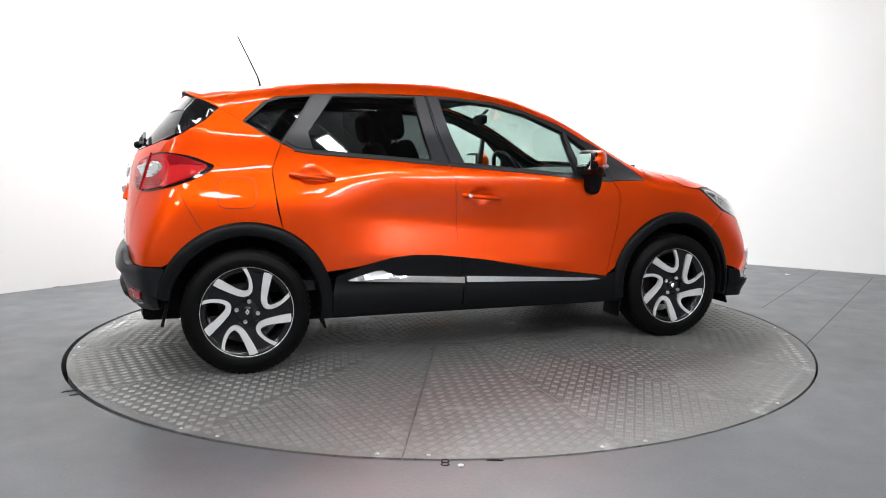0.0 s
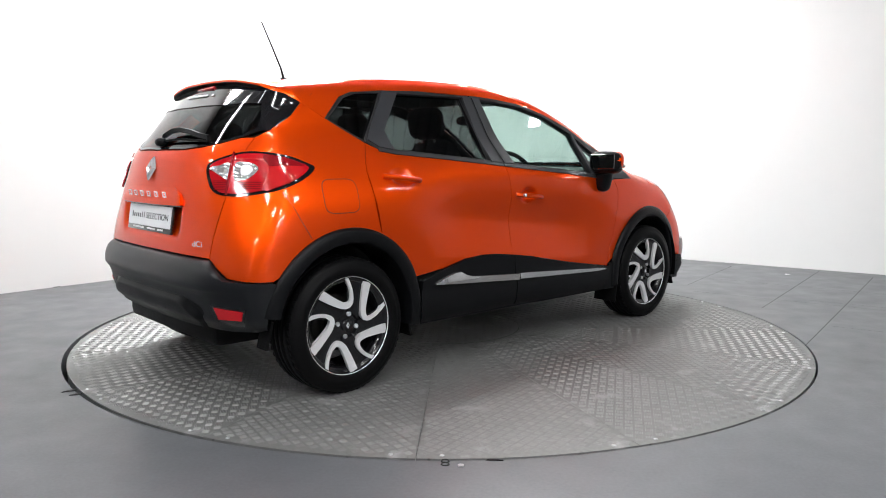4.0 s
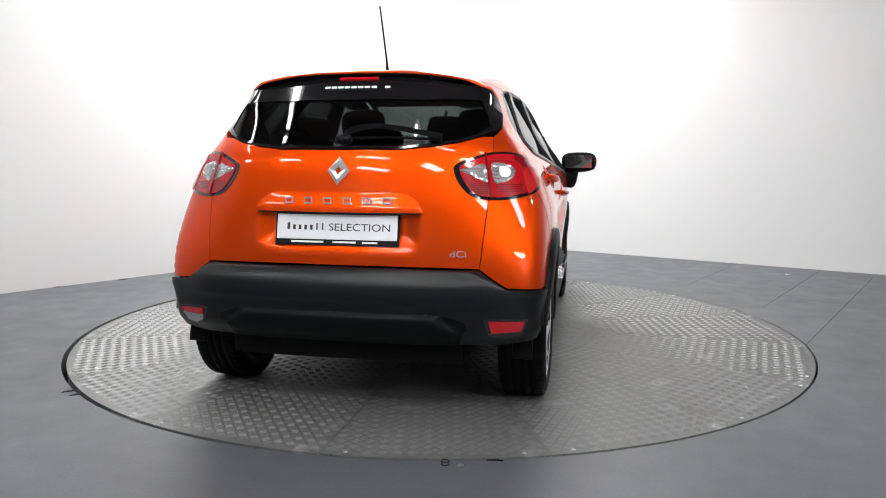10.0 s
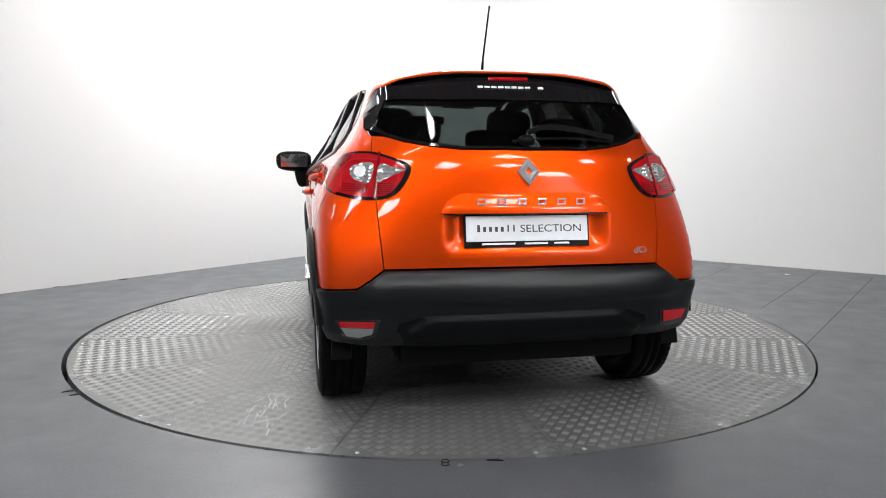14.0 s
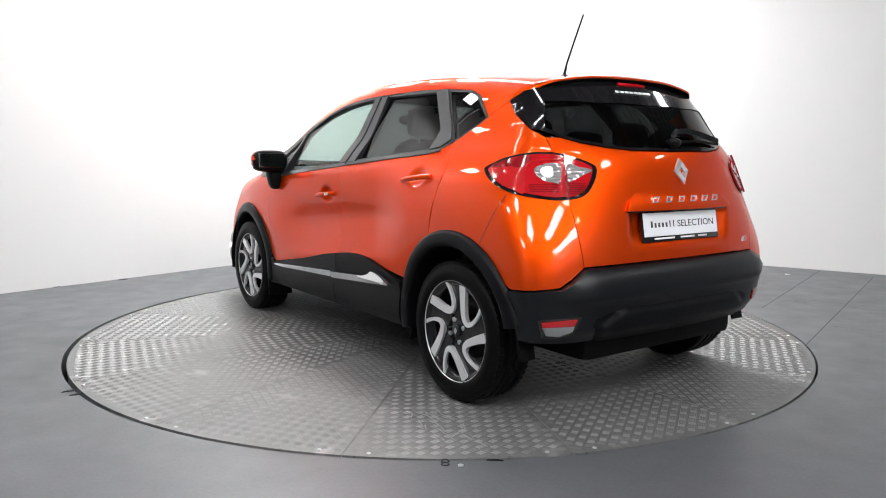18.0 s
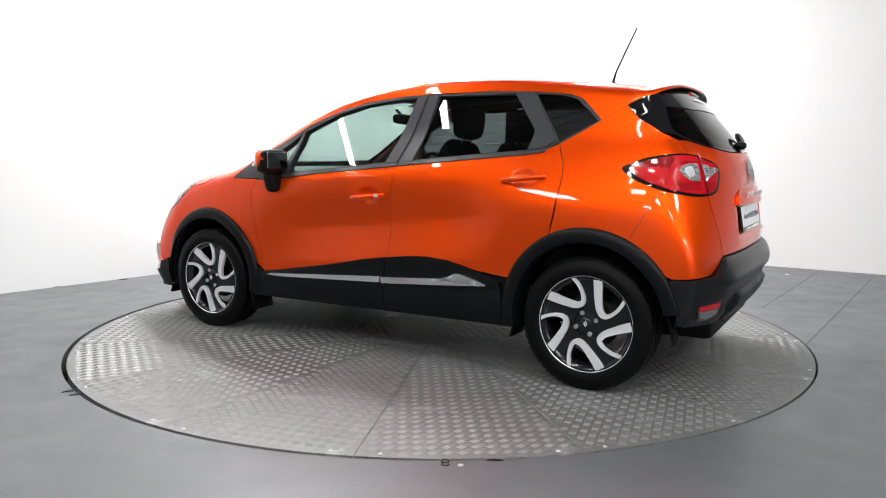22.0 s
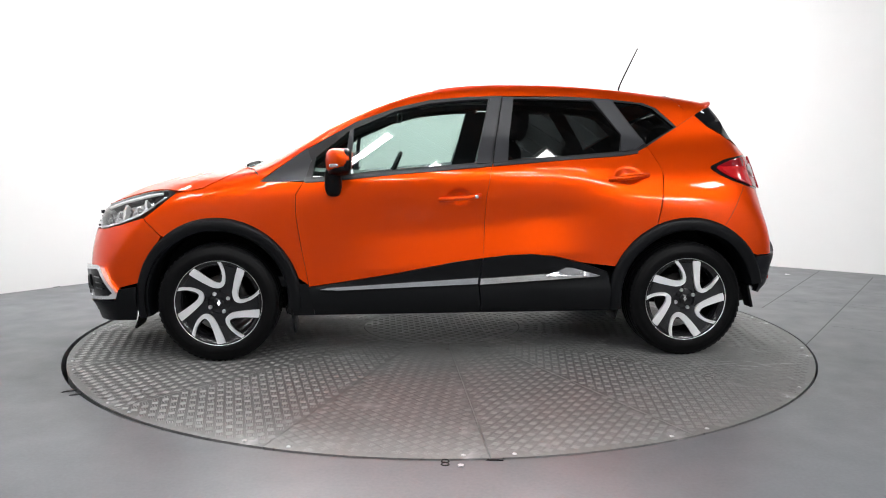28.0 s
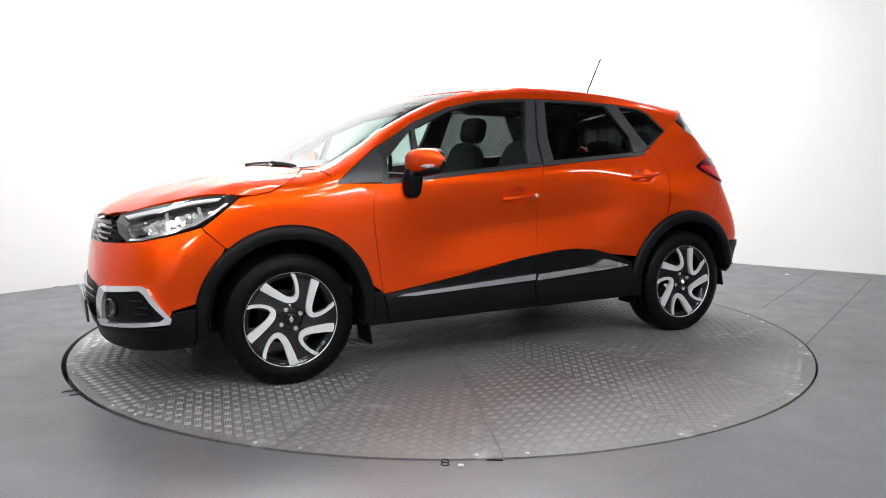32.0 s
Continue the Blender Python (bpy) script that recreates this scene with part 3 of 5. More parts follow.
front_door = pair("front_door", skin(side(FRONT_EDGE + CLAD_TOP[:5] + MIDDLE_EDGE[::-1] + GLASS_LOW[4:7]), LEFT, cell=.0125, gap=.0012, relief=bowl(1.293, .906)), ORANGE)
ra = [p for p in arc(*WHEEL_R, ARCH + .004, 90, 0, 24) if p[0] > .20 and p[1] > .49]
rear_door = pair("rear_door", skin(side(MIDDLE_EDGE + CLAD_TOP[4:-1] + ra[::-1] + REAR_EDGE[::-1] + GLASS_LOW[1:4]), LEFT, cell=.0125, gap=.0012, relief=bowl(.348, 1.022)), ORANGE)

# front wing: from the door to the lamp and bumper, over the wheel
fa = [p for p in arc(*WHEEL_F, ARCH + .004, 0, 180, 36) if p[1] > .425]
WING_TOP = [(2.862, .896), (2.824, .924), (2.760, .933), (2.681, .948), (2.604, .987), (2.526, 1.027), (2.480, 1.052), (2.42, 1.050), (2.38, 1.02), (2.36, .988)]
front_wing = pair("front_wing", skin(lay(WING_TOP + FRONT_EDGE + [p for p in fa[::-1] if p[0] < 2.895 or p[1] < .2] + [(2.905, .688), (2.955, .735), (3.005, .785), (2.941, .833)]), (0.12, 1, .1), cell=.03, gap=.002), ORANGE)

# quarter panel with the rear pillar
fr = [p for p in arc(*WHEEL_R, ARCH + .004, 90, 180, 24) if p[1] > .59]
FIN = [tuple(q) for q in settle([(-.281, .634, 1.233), (-.172, .617, 1.300), (-.101, .593, 1.367)], 0)]
GATE_EDGE = tail((.590, .668), (.600, .768), (.612, .937), (.618, 1.132), (.611, 1.203))
QUARTER = lay(REAR_EDGE[::-1]) + lay([(.20, 1.19), (.013, 1.301), (-.04, 1.335)]) + FIN[::-1] + GATE_EDGE[::-1] + tail((.643, .626), (.698, .590)) + [(-.40, .84, .578)] + lay(fr[::-1]) + lay([(.09, .782)])
quarter = pair("quarter_panel", wrap_skin(QUARTER, .9, cell=.02, gap=.0007), ORANGE)

# roof, roof rails and pillars
HEADER = [(1.47, 0), (1.465, .2), (1.445, .36), (1.41, .50)]
roof = body("roof_panel", skin(both([(x, y, 1.5) for x, y in HEADER] + [(1.2, .515, 1.5), (.8, .52, 1.5), (.4, .515, 1.5), (.15, .51, 1.5), (.02, .50, 1.5), (-.01, .3, 1.5), (-.02, 0, 1.5)]), (0, 0, 1), cell=.05, depth=.006), ORANGE)
SCREEN_EDGE = [(1.41, .50, 1.48), (1.7, .530, 1.42), (2.0, .575, 1.28), (2.2, .605, 1.155), (2.36, .625, 1.07)]
rail_low = lay(GLASS_TOP)
RAIL = [(.02, .50, 1.49), (.15, .51, 1.5), (.4, .515, 1.5), (.8, .52, 1.52), (1.2, .515, 1.52)] + SCREEN_EDGE + [(2.47, .57, 1.058), (2.42, .66, 1.05), (2.38, .76, 1.02)] + rail_low + lay([(-.04, 1.335)]) + [FIN[2]] + [tuple(q) for q in settle([(-.03, .577, 1.41), (.014, .537, 1.455)], 0)]
rail = pair("roof_rail", skin(RAIL, (0.15, .75, .66), cell=.025, depth=.008, gap=.0009), ORANGE)
pair("rail_liner", skin(RAIL, (0.15, .75, .66), cell=.05, depth=0, off=-.0085, gap=-.006), CABIN, rail, "dark inner trim")

# bonnet
BONNET = [(2.540, 0, 1.07), (2.532, .3, 1.07), (2.50, .5, 1.065), (2.472, .560, 1.060), (2.526, .664, 1.028), (2.604, .727, .988), (2.681, .749, .949), (2.760, .739, .934), (2.824, .715, .925), (2.993, .588, .92), (3.206, .450, .868), (3.275, .385, .845), (3.36, .20, .81), (3.385, 0, .80)]
body("bonnet", skin(both(BONNET), (.25, 0, 1), cell=.04, relief=lambda p: .008 * np.exp(-((np.abs(p[:, 1]) - .42 + .1 * (3.3 - p[:, 0])) / .07) ** 2) * step01(3.3 - p[:, 0], 0, .2) * step01(p[:, 0], 2.55, 2.75)), ORANGE)

# tailgate with the hollow round the plate
def plate_hollow(p):
    y, z = np.abs(p[:, 1]), p[:, 2]
    w = step01(-y, -.36, -.29) * step01(z, .725, .80) * (1 - step01(z, .885, .893))
    return -.032 * w


GLASS_FOOT = ((0, 1.149), (.266, 1.150), (.386, 1.162), (.488, 1.181), (.56, 1.205))
TAILGATE = tail((0, .672)) + GATE_EDGE + tail(*[(y, z - .004) for y, z in GLASS_FOOT[::-1]])
tailgate = body("tailgate", skin(both(TAILGATE), (-1, 0, .15), cell=.022, relief=plate_hollow), ORANGE)

# rear bumper: black plastic with a shelf under the tailgate
BULGE = curve1d([.34, .40, .46, .50, .530, .542, .552, .58, .605, .628, .650, .668, .69], [.026, .028, .030, .034, .042, .052, .055, .053, .047, .036, .020, .002, 0])


def bumper_form(p):
    y, z = np.abs(p[:, 1]), p[:, 2]
    return BULGE(z) * (1 - .75 * step01(y, .56, .80)) - .02 * step01(-z, -.41, -.35)


def insert_form(p):
    """The lower insert stands proud, with a chamfered upper edge that drops at its ends."""
    y, z = np.abs(p[:, 1]), p[:, 2]
    edge = .489 - 1.9 * np.maximum(y - .40, 0) ** 2 - .04 * step01(y, .38, .50)
    return bumper_form(p) + .022 * step01(edge - z, 0, .020) * step01(-y, -.535, -.485) - .012 * step01(-z, -.44, -.36)


br = [p for p in arc(*WHEEL_R, ARCH + .004, 180, 90, 24) if .37 < p[1] < .575]
REAR_BUMPER = tail((0, .668), (.590, .664), (.643, .622), (.698, .586)) + [(-.40, .84, .575)] + [(x, .84, z) for x, z in br[::-1]] + [(-.425, .83, .362), (-.455, .79, .350)] + tail((.68, .345), (.50, .350), (0, .352))
rear_bumper = body("rear_bumper", wrap_skin(both(REAR_BUMPER), .9, cell=.015, relief=bumper_form, depth=.03), BUMPER_PLASTIC, label="black textured plastic rear bumper", crisp=70)
INSERT = tail((0, .492), (.36, .492), (.45, .482), (.53, .455), (.548, .40), (.54, .352), (0, .348))
body("bumper_insert", wrap_skin(both(INSERT), .9, cell=.011, relief=insert_form, off=.0015, gap=0, depth=.01), BLACK_PLASTIC, rear_bumper, "matt black lower bumper insert", crisp=70)

# front bumper: orange upper part, black lower lip
NOSE_C = 2.3
ff = [p for p in arc(*WHEEL_F, ARCH + .004, 0, 90, 24)]
FRONT_BUMPER = [(3.40, 0, .69), (3.38, .30, .70), (3.306, .503, .712), (3.251, .566, .718), (3.136, .649, .745), ] + lay([(3.008, .787), (2.957, .737), (2.907, .690)]) + lay([p for p in ff[::-1] if .42 < p[1] and p[0] > 2.905]) + [(3.148, .725, .405), (3.165, .72, .34), (3.30, .60, .33), (3.42, .28, .288), (3.44, 0, .288)]
front_bumper = body("front_bumper", wrap_skin(both(FRONT_BUMPER), NOSE_C, cell=.03), ORANGE)
LIP = [(3.44, 0, .285), (3.42, .28, .285), (3.30, .60, .327), (3.168, .72, .337), (3.148, .727, .40), (3.047, .74, .416), (3.05, .735, .30), (3.06, .72, .225), (3.164, .70, .22), (3.30, .55, .205), (3.38, .3, .20), (3.41, 0, .20)]
body("front_lip", wrap_skin(both(LIP), NOSE_C, cell=.03, off=.008, relief=lambda p: .02 * step01(p[:, 2], .24, .33)), BLACK_PLASTIC, front_bumper, "black plastic lower lip")

# side cladding, sills, arches
clad_f = pair("door_cladding", skin(side(CLAD_TOP[:5] + [(1.186, .43), (1.174, .275), (2.085, .262), (2.10, .33)]), LEFT, off=.014, cell=.03, depth=.03, relief=lambda p: .012 * step01(-p[:, 2], -.44, -.38) - .012 * step01(-p[:, 2], -.31, -.27)), BLACK_PLASTIC, front_door, "black plastic lower cladding")
clad_r = pair("door_cladding", skin(side(CLAD_TOP[4:] + [(.440, .40), (.44, .275), (1.170, .275), (1.182, .43)]), LEFT, off=.014, cell=.03, depth=.03, relief=lambda p: .012 * step01(-p[:, 2], -.45, -.39) - .012 * step01(-p[:, 2], -.31, -.27)), BLACK_PLASTIC, rear_door, "black plastic lower cladding")
pair("sill", skin(side([(2.25, .30), (.40, .30), (.38, .262), (2.22, .250)]), LEFT, off=-.004, cell=.04, depth=.10), BLACK_PLASTIC)
CHROME_F = [(2.053, .402), (2.016, .412), (1.190, .463), (1.194, .428), (1.954, .398)]
CHROME_R = [(1.177, .461), (.793, .486), (.746, .499), (.705, .520), (.667, .518), (.514, .476), (.52, .470), (.728, .453), (1.180, .424)]
pair("chrome_strip", skin(side(CHROME_F), LEFT, off=.041, cell=.02, depth=.02, gap=0), STRIP, front_door, "bright trim strip")
pair("chrome_strip", skin(side(CHROME_R), LEFT, off=.041, cell=.02, depth=.02, gap=0, relief=lambda p: .010 * step01(-np.abs(p[:, 2] - .470 - .02 * (.9 - p[:, 0])), -.03, 0)), STRIP, rear_door, "bright trim strip")


def flare(centre, a0, a1, foot, front):
    """Wheel arch moulding: a band round the wheel that stands proud of the skin and turns into the well."""
    rows, n = [], 56
    for i in range(n + 1):
        a = radians(a0 + (a1 - a0) * i / n)
        ring = []
        for r, o in ((ARCH + .006, .002), (ARCH + .002, .016), (ARCH - .012, .024), (ARCH - .045, .027), (ARCH - .062, .022), (ARCH - .068, .008), (ARCH - .068, -.10), (ARCH - .05, -.20)):
            x, z = centre[0] + r * math.cos(a), max(centre[1] + r * math.sin(a), foot)
            ring.append((x, z, o))
        rows.append(ring)
    flatp = np.array([(x, .8, z) for ring in rows for x, z, o in ring])
    offs = np.array([o for ring in rows for x, z, o in ring])
    p = cast(flatp, np.array([0, 1.0, 0]))
    nrm = slope(p)
    nrm[:, 2] *= .3
    nrm /= np.linalg.norm(nrm, axis=1)[:, None]
    p = p + np.where(offs[:, None] > -.05, nrm * offs[:, None], np.array([0, 1.0, 0]) * offs[:, None])
    k = len(rows[0])
    faces = [(i * k + j, i * k + j + 1, (i + 1) * k + j + 1, (i + 1) * k + j) for i in range(n) for j in range(k - 1)]
    return [tuple(v) for v in p], faces


pair("wheel_arch", flare(WHEEL_F, -14, 190, .24, True), BLACK_PLASTIC, label="black plastic wheel arch moulding", crisp=50)
pair("wheel_arch", flare(WHEEL_R, -10, 170, .25, False), BLACK_PLASTIC, label="black plastic wheel arch moulding", crisp=50)


def well(centre, span=204):
    """Dark inner wheel housing."""
    v, f = [], []
    n = 28
    for i in range(n + 1):
        a = radians(-12 + span * i / n)
        for y in (.795, .42):
            v.append((centre[0] + .392 * math.cos(a), y, max(.22, centre[1] + .392 * math.sin(a))))
    f = [(2 * i, 2 * i + 1, 2 * i + 3, 2 * i + 2) for i in range(n)]
    v.append((centre[0], .42, centre[1]))
    f += [(2 * i + 1, len(v) - 1, 2 * i + 3) for i in range(n)]
    return v, f


pair("arch_foot", skin(side([(2.175, .432), (2.125, .425), (2.116, .412), (2.096, .33), (2.088, .258), (2.20, .255), (2.215, .36), (2.182, .44)]), LEFT, off=.012, cell=.03, gap=0), BLACK_PLASTIC, label="black plastic wing foot")
pair("wheel_housing", well(WHEEL_F), RUBBER)
pair("wheel_housing", well(WHEEL_R, 188), RUBBER)


# ---- glazing ----
SAIL = [(2.37, .984), (2.12, 1.169), (2.094, 1.10), (2.128, .99)]
PANE_Q = [(2.09, 1.010), (2.075, 1.115), (1.893, 1.265), (1.925, 1.02)]
PANE_F = [(1.868, 1.275), (1.637, 1.376), (1.445, 1.424), (1.219, 1.447), (1.108, 1.451), (1.19, 1.092), (1.642, 1.050), (1.892, 1.027)]
PANE_R = [(.962, 1.456), (.50, 1.450), (.349, 1.250), (.37, 1.158), (1.021, 1.105)]
PANE_B = [(.385, 1.447), (.223, 1.432), (.151, 1.408), (.028, 1.298), (.208, 1.198)]


def sheet_with_holes(outer, holes, d, off, depth, cell=.03):
    """A trim surface laid on the hull with openings cut through it."""
    from mathutils.geometry import delaunay_2d_cdt
    d, e1, e2 = frame_of(d)
    pts, edges, loops = [], [], []
    far = float((np.array(outer, float) @ d).mean())
    for loop in [outer] + holes:
        o = np.array(loop, float)
        q = np.stack([o @ e1, o @ e2], 1)
        loops.append(q)
        start = len(pts)
        for a, b in zip(q, np.roll(q, -1, 0)):
            k = max(1, int(np.linalg.norm(b - a) / cell))
            pts += [a + (b - a) * i / k for i in range(k)]
        n = len(pts) - start
        edges += [(start + i, start + (i + 1) % n) for i in range(n)]
    out = delaunay_2d_cdt([Vector(q) for q in pts], edges, [], 0, 1e-6)
    uv = np.array([tuple(v) for v in out[0]])
    tri = [tuple(f) for f in out[2]]
    c = np.array([uv[list(f)].mean(0) for f in tri])
    keep = inside_of(c, loops[0])
    for h in loops[1:]:
        keep &= ~inside_of(c, h)
    tri = [f for f, k in zip(tri, keep) if k]
    p = cast(uv[:, :1] * e1 + uv[:, 1:] * e2 + d * far, d)
    n = slope(p)
    p = p + n * off
    good = [f if np.cross(p[f[1]] - p[f[0]], p[f[2]] - p[f[0]]) @ n[f[0]] > 0 else tuple(reversed(f)) for f in tri]
    return closed_shell(p, good, n, depth)


TOP_BAND = GLASS_TOP[:]
frame_f = side([(2.126, 1.158)] + TOP_BAND[2:7] + [(1.032, 1.46), (1.11, 1.078)] + [(1.642, 1.034), (1.915, 1.006), (2.128, .988)])
frame_r = side([(1.027, 1.46)] + TOP_BAND[7:9] + [(.385, 1.455), (.212, 1.19), (.268, 1.157), (.366, 1.141), (.697, 1.117), (1.106, 1.078)])
win_f = pair("window_frame", sheet_with_holes(frame_f, [side(PANE_Q), side(PANE_F)], LEFT, .001, .025), SEAL, front_door, "black window frame")
win_r = pair("window_frame", sheet_with_holes(frame_r, [side(PANE_R)], LEFT, .001, .025), SEAL, rear_door, "black window frame")
pair("window_pane", skin(side(PANE_Q), LEFT, off=-.008, depth=0, gap=-.004), GLASS, front_door, "clear quarter glass")
pair("window_pane", skin(side(PANE_F), LEFT, off=-.010, depth=0, gap=-.004, cell=.05, fair=True), GLASS, front_door, "clear door glass")
pair("window_pane", skin(side(PANE_R), LEFT, off=-.010, depth=0, gap=-.004, cell=.05, fair=True), PRIVACY, rear_door, "dark privacy glass")
pair("quarter_glass", skin(side(PANE_B), LEFT, off=-.004, depth=0, gap=-.004, fair=True), PRIVACY, quarter, "dark privacy glass")
pair("quarter_seal", sheet_with_holes(side([(.398, 1.458), (.20, 1.438), (.126, 1.408), (.014, 1.300), (.206, 1.187)]), [side(PANE_B)], LEFT, .001, .02), SEAL, quarter)
pair("sail_panel", skin(side(SAIL), LEFT, off=.003, depth=.02), PILLAR_GREY, None, "dark grey triangular sail panel")
pair("pillar_trim", skin(side([(1.098, 1.457), (1.040, 1.459), (1.118, 1.086), (1.20, 1.082)]), LEFT, off=.008, cell=.02, depth=.01), PILLAR_GREY, front_door, "dark grey pillar trim")
pair("pillar_trim", skin(side([(1.026, 1.460), (.964, 1.460), (1.021, 1.094), (1.104, 1.086)]), LEFT, off=.008, cell=.02, depth=.01), PILLAR_GREY, rear_door, "dark grey pillar trim")
pair("pillar_trim", skin(side([(.498, 1.451), (.398, 1.456), (.225, 1.200), (.28, 1.163), (.366, 1.152), (.352, 1.25)]), LEFT, off=.008, cell=.02, depth=.01), PILLAR_GREY, rear_door, "dark grey pillar trim")
pair("door_divider", skin(side([(1.892, 1.268), (1.868, 1.278), (1.89, 1.02), (1.928, 1.017)]), LEFT, off=.008, cell=.02, depth=.01), PILLAR_GREY, front_door)
BELT = [(.268, 1.162), (.366, 1.147), (.697, 1.122), (1.105, 1.087)], [(1.113, 1.086), (1.642, 1.041), (1.915, 1.013), (2.130, .995)]
for line, parents in ((BELT[0], rear_door), (BELT[1], front_door)):
    pair("belt_strip", skin(side(line + [(x, z - .016) for x, z in line[::-1]]), LEFT, off=.006, depth=.015, gap=0), PILLAR_GREY, parents)

# windscreen with its black border
SCREEN = [(x + (.004 if x < 1.5 else 0), y, 1.5) for x, y in HEADER] + [(x, y - .006, z) for x, y, z in SCREEN_EDGE[1:]] + [(2.50, .45, 1.07), (2.56, .25, 1.07), (2.57, 0, 1.07)]
SCREEN_IN = [(1.53, 0, 1.5), (1.525, .2, 1.5), (1.51, .34, 1.47), (1.49, .465, 1.46), (1.72, .495, 1.4), (2.0, .535, 1.29), (2.2, .565, 1.16), (2.32, .57, 1.1), (2.42, .25, 1.10), (2.44, 0, 1.10)]
screen_d = (.45, 0, .89)
windscreen = body("windscreen", skin(both(SCREEN), screen_d, off=-.004, depth=0, gap=0, cell=.05), GLASS, None, "clear raked windscreen")
body("screen_border", sheet_with_holes(both(SCREEN), [both(SCREEN_IN)], screen_d, -.007, .004), GLOSS_BLACK, windscreen, "black printed glass border")
body("scuttle", skin(both([(2.42, 0, 1.1), (2.41, .3, 1.1), (2.36, .56, 1.08), (2.50, .58, 1.05), (2.56, .3, 1.07), (2.57, 0, 1.07)]), (.3, 0, 1), off=-.03, depth=.02), BLACK_PLASTIC)

# rear window: glossy black from edge to edge, with a darker see-through middle
REAR_GLASS = tail(*GLASS_FOOT) + FIN + [(-.15, .575, 1.392), (-.20, .548, 1.414), (-.238, .508, 1.430), (-.262, .45, 1.446), (-.27, .29, 1.468), (-.272, 0, 1.474)]
PANE_T = tail((0, 1.158), (.266, 1.160), (.386, 1.172), (.488, 1.191), (.55, 1.214), (.592, 1.245), (.575, 1.30), (.545, 1.358), (.3, 1.360), (0, 1.362))
rear_d = (-.75, 0, .66)
body("rear_window_surround", sheet_with_holes(both(REAR_GLASS), [both(PANE_T)], rear_d, .001, .015, .025), GLOSS_BLACK, tailgate, "gloss black rear window surround")
body("rear_window", skin(both(PANE_T), rear_d, off=-.003, depth=0, gap=-.006, cell=.03), PRIVACY, tailgate, "dark privacy glass rear window")


# spoiler over the rear window: from the seam in the roof to a blunt tip
def spoiler():
    root = smooth_path([(-.093, .598, 1.362), (-.03, .577, 1.412), (.014, .535, 1.457), (.018, .46, 1.487), (-.005, .25, 1.512), (-.02, 0, 1.520)], 5)
    tip = smooth_path([(-.104, .595, 1.366), (-.175, .565, 1.416), (-.228, .512, 1.447), (-.256, .44, 1.467), (-.275, .25, 1.491), (-.280, 0, 1.497)], 5)
    root += [Vector((p.x, -p.y, p.z)) for p in reversed(root[:-1])]
    tip += [Vector((p.x, -p.y, p.z)) for p in reversed(tip[:-1])]
    rows = []
    keep = (0, .2, .4, .6, .8)
    flat = settle([a + (b - a) * t for a, b in zip(root, tip) for t in keep], .002)
    for i, (a, b) in enumerate(zip(root, tip)):
        u = abs(b.y) / .594
        full = min(1, (a - b).length / .2)
        ring = flat[5 * i:5 * i + 5] + [b + Vector((.006, 0, .001)) * full]
        ring += [b + Vector((-.004, 0, -.005)) * full, b + Vector((-.003, 0, -.013)) * full, b + Vector((.010, 0, -.019)) * full]
        under = Vector((b.x + .03, b.y * .97, b.z - .024 * full))
        ring += [under, Vector((b.x + .08, b.y * .94, b.z - .03 * full))]
        rows.append(ring)
    n, k = len(rows), len(rows[0])
    v = [tuple(p) for r in rows for p in r]
    quad = lambda i, j: (i * k + j, i * k + j + 1, (i + 1) * k + j + 1, (i + 1) * k + j)
    return (v, [quad(i, j) for i in range(n - 1) for j in range(7)]), (v, [quad(i, j) for i in range(n - 1) for j in range(7, k - 1)])


sp_top, sp_low = spoiler()
spoil = body("spoiler", sp_top, ORANGE, tailgate, "orange roof spoiler", crisp=60)
body("spoiler_underside", sp_low, GLOSS_BLACK, spoil, "black underside")
spoil.children[0].data.materials[0] = BLACK_PLASTIC


# ---- wheels ----
def ring_band(outer, inner, y0, y1):
    """A flat closed band between two loops of (x, z), from depth y0 to the face y1."""
    n = len(outer)
    v = [(x, y, z) for y in (y0, y1) for loop in (outer, inner) for x, z in loop]
    f = []
    for i in range(n - 1):
        j = i + 1
        f += [(3 * n + i, 3 * n + j, 2 * n + j, 2 * n + i), (2 * n + i, 2 * n + j, j, i), (3 * n + j, 3 * n + i, n + i, n + j)]
    return v, f


def polar(r, a):
    return Vector((-r * math.cos(radians(a)), r * math.sin(radians(a)), 0))


SPOKE = [(-.176, -.142, .0265), (-.146, -.100, .0235), (-.119, -.058, .0205), (-.101, -.024, .0185), (-.097, .004, .0165), (-.107, .021, .0135), (-.130, .029, .0110), (-.166, .028, .0095), (-.202, .018, .0095), (-.236, .002, .0115)]


def spoke_loop(turn):
    """One bent spoke: a broad straight leg from the rim to a rounded tip and a slim leg back to the rim."""
    m = Matrix.Rotation(radians(turn), 2)
    flat = smooth_path([(x, z, w) for x, z, w in SPOKE], 6)
    mid = [m @ Vector((p.x, p.y)) for p in flat]
    n = len(mid)
    a, b = [], []
    for i, p in enumerate(mid):
        d = (mid[min(i + 1, n - 1)] - mid[max(i - 1, 0)]).normalized()
        w = Vector((-d.y, d.x)) * flat[i].z * .84
        q, r = p + w, p - w
        q, r = [v * min(1, .2365 / v.length) for v in (q, r)]
        a.append((-q.x, q.y)), b.append((-r.x, r.y))
    return ring_band(a, b, -.016, .003)


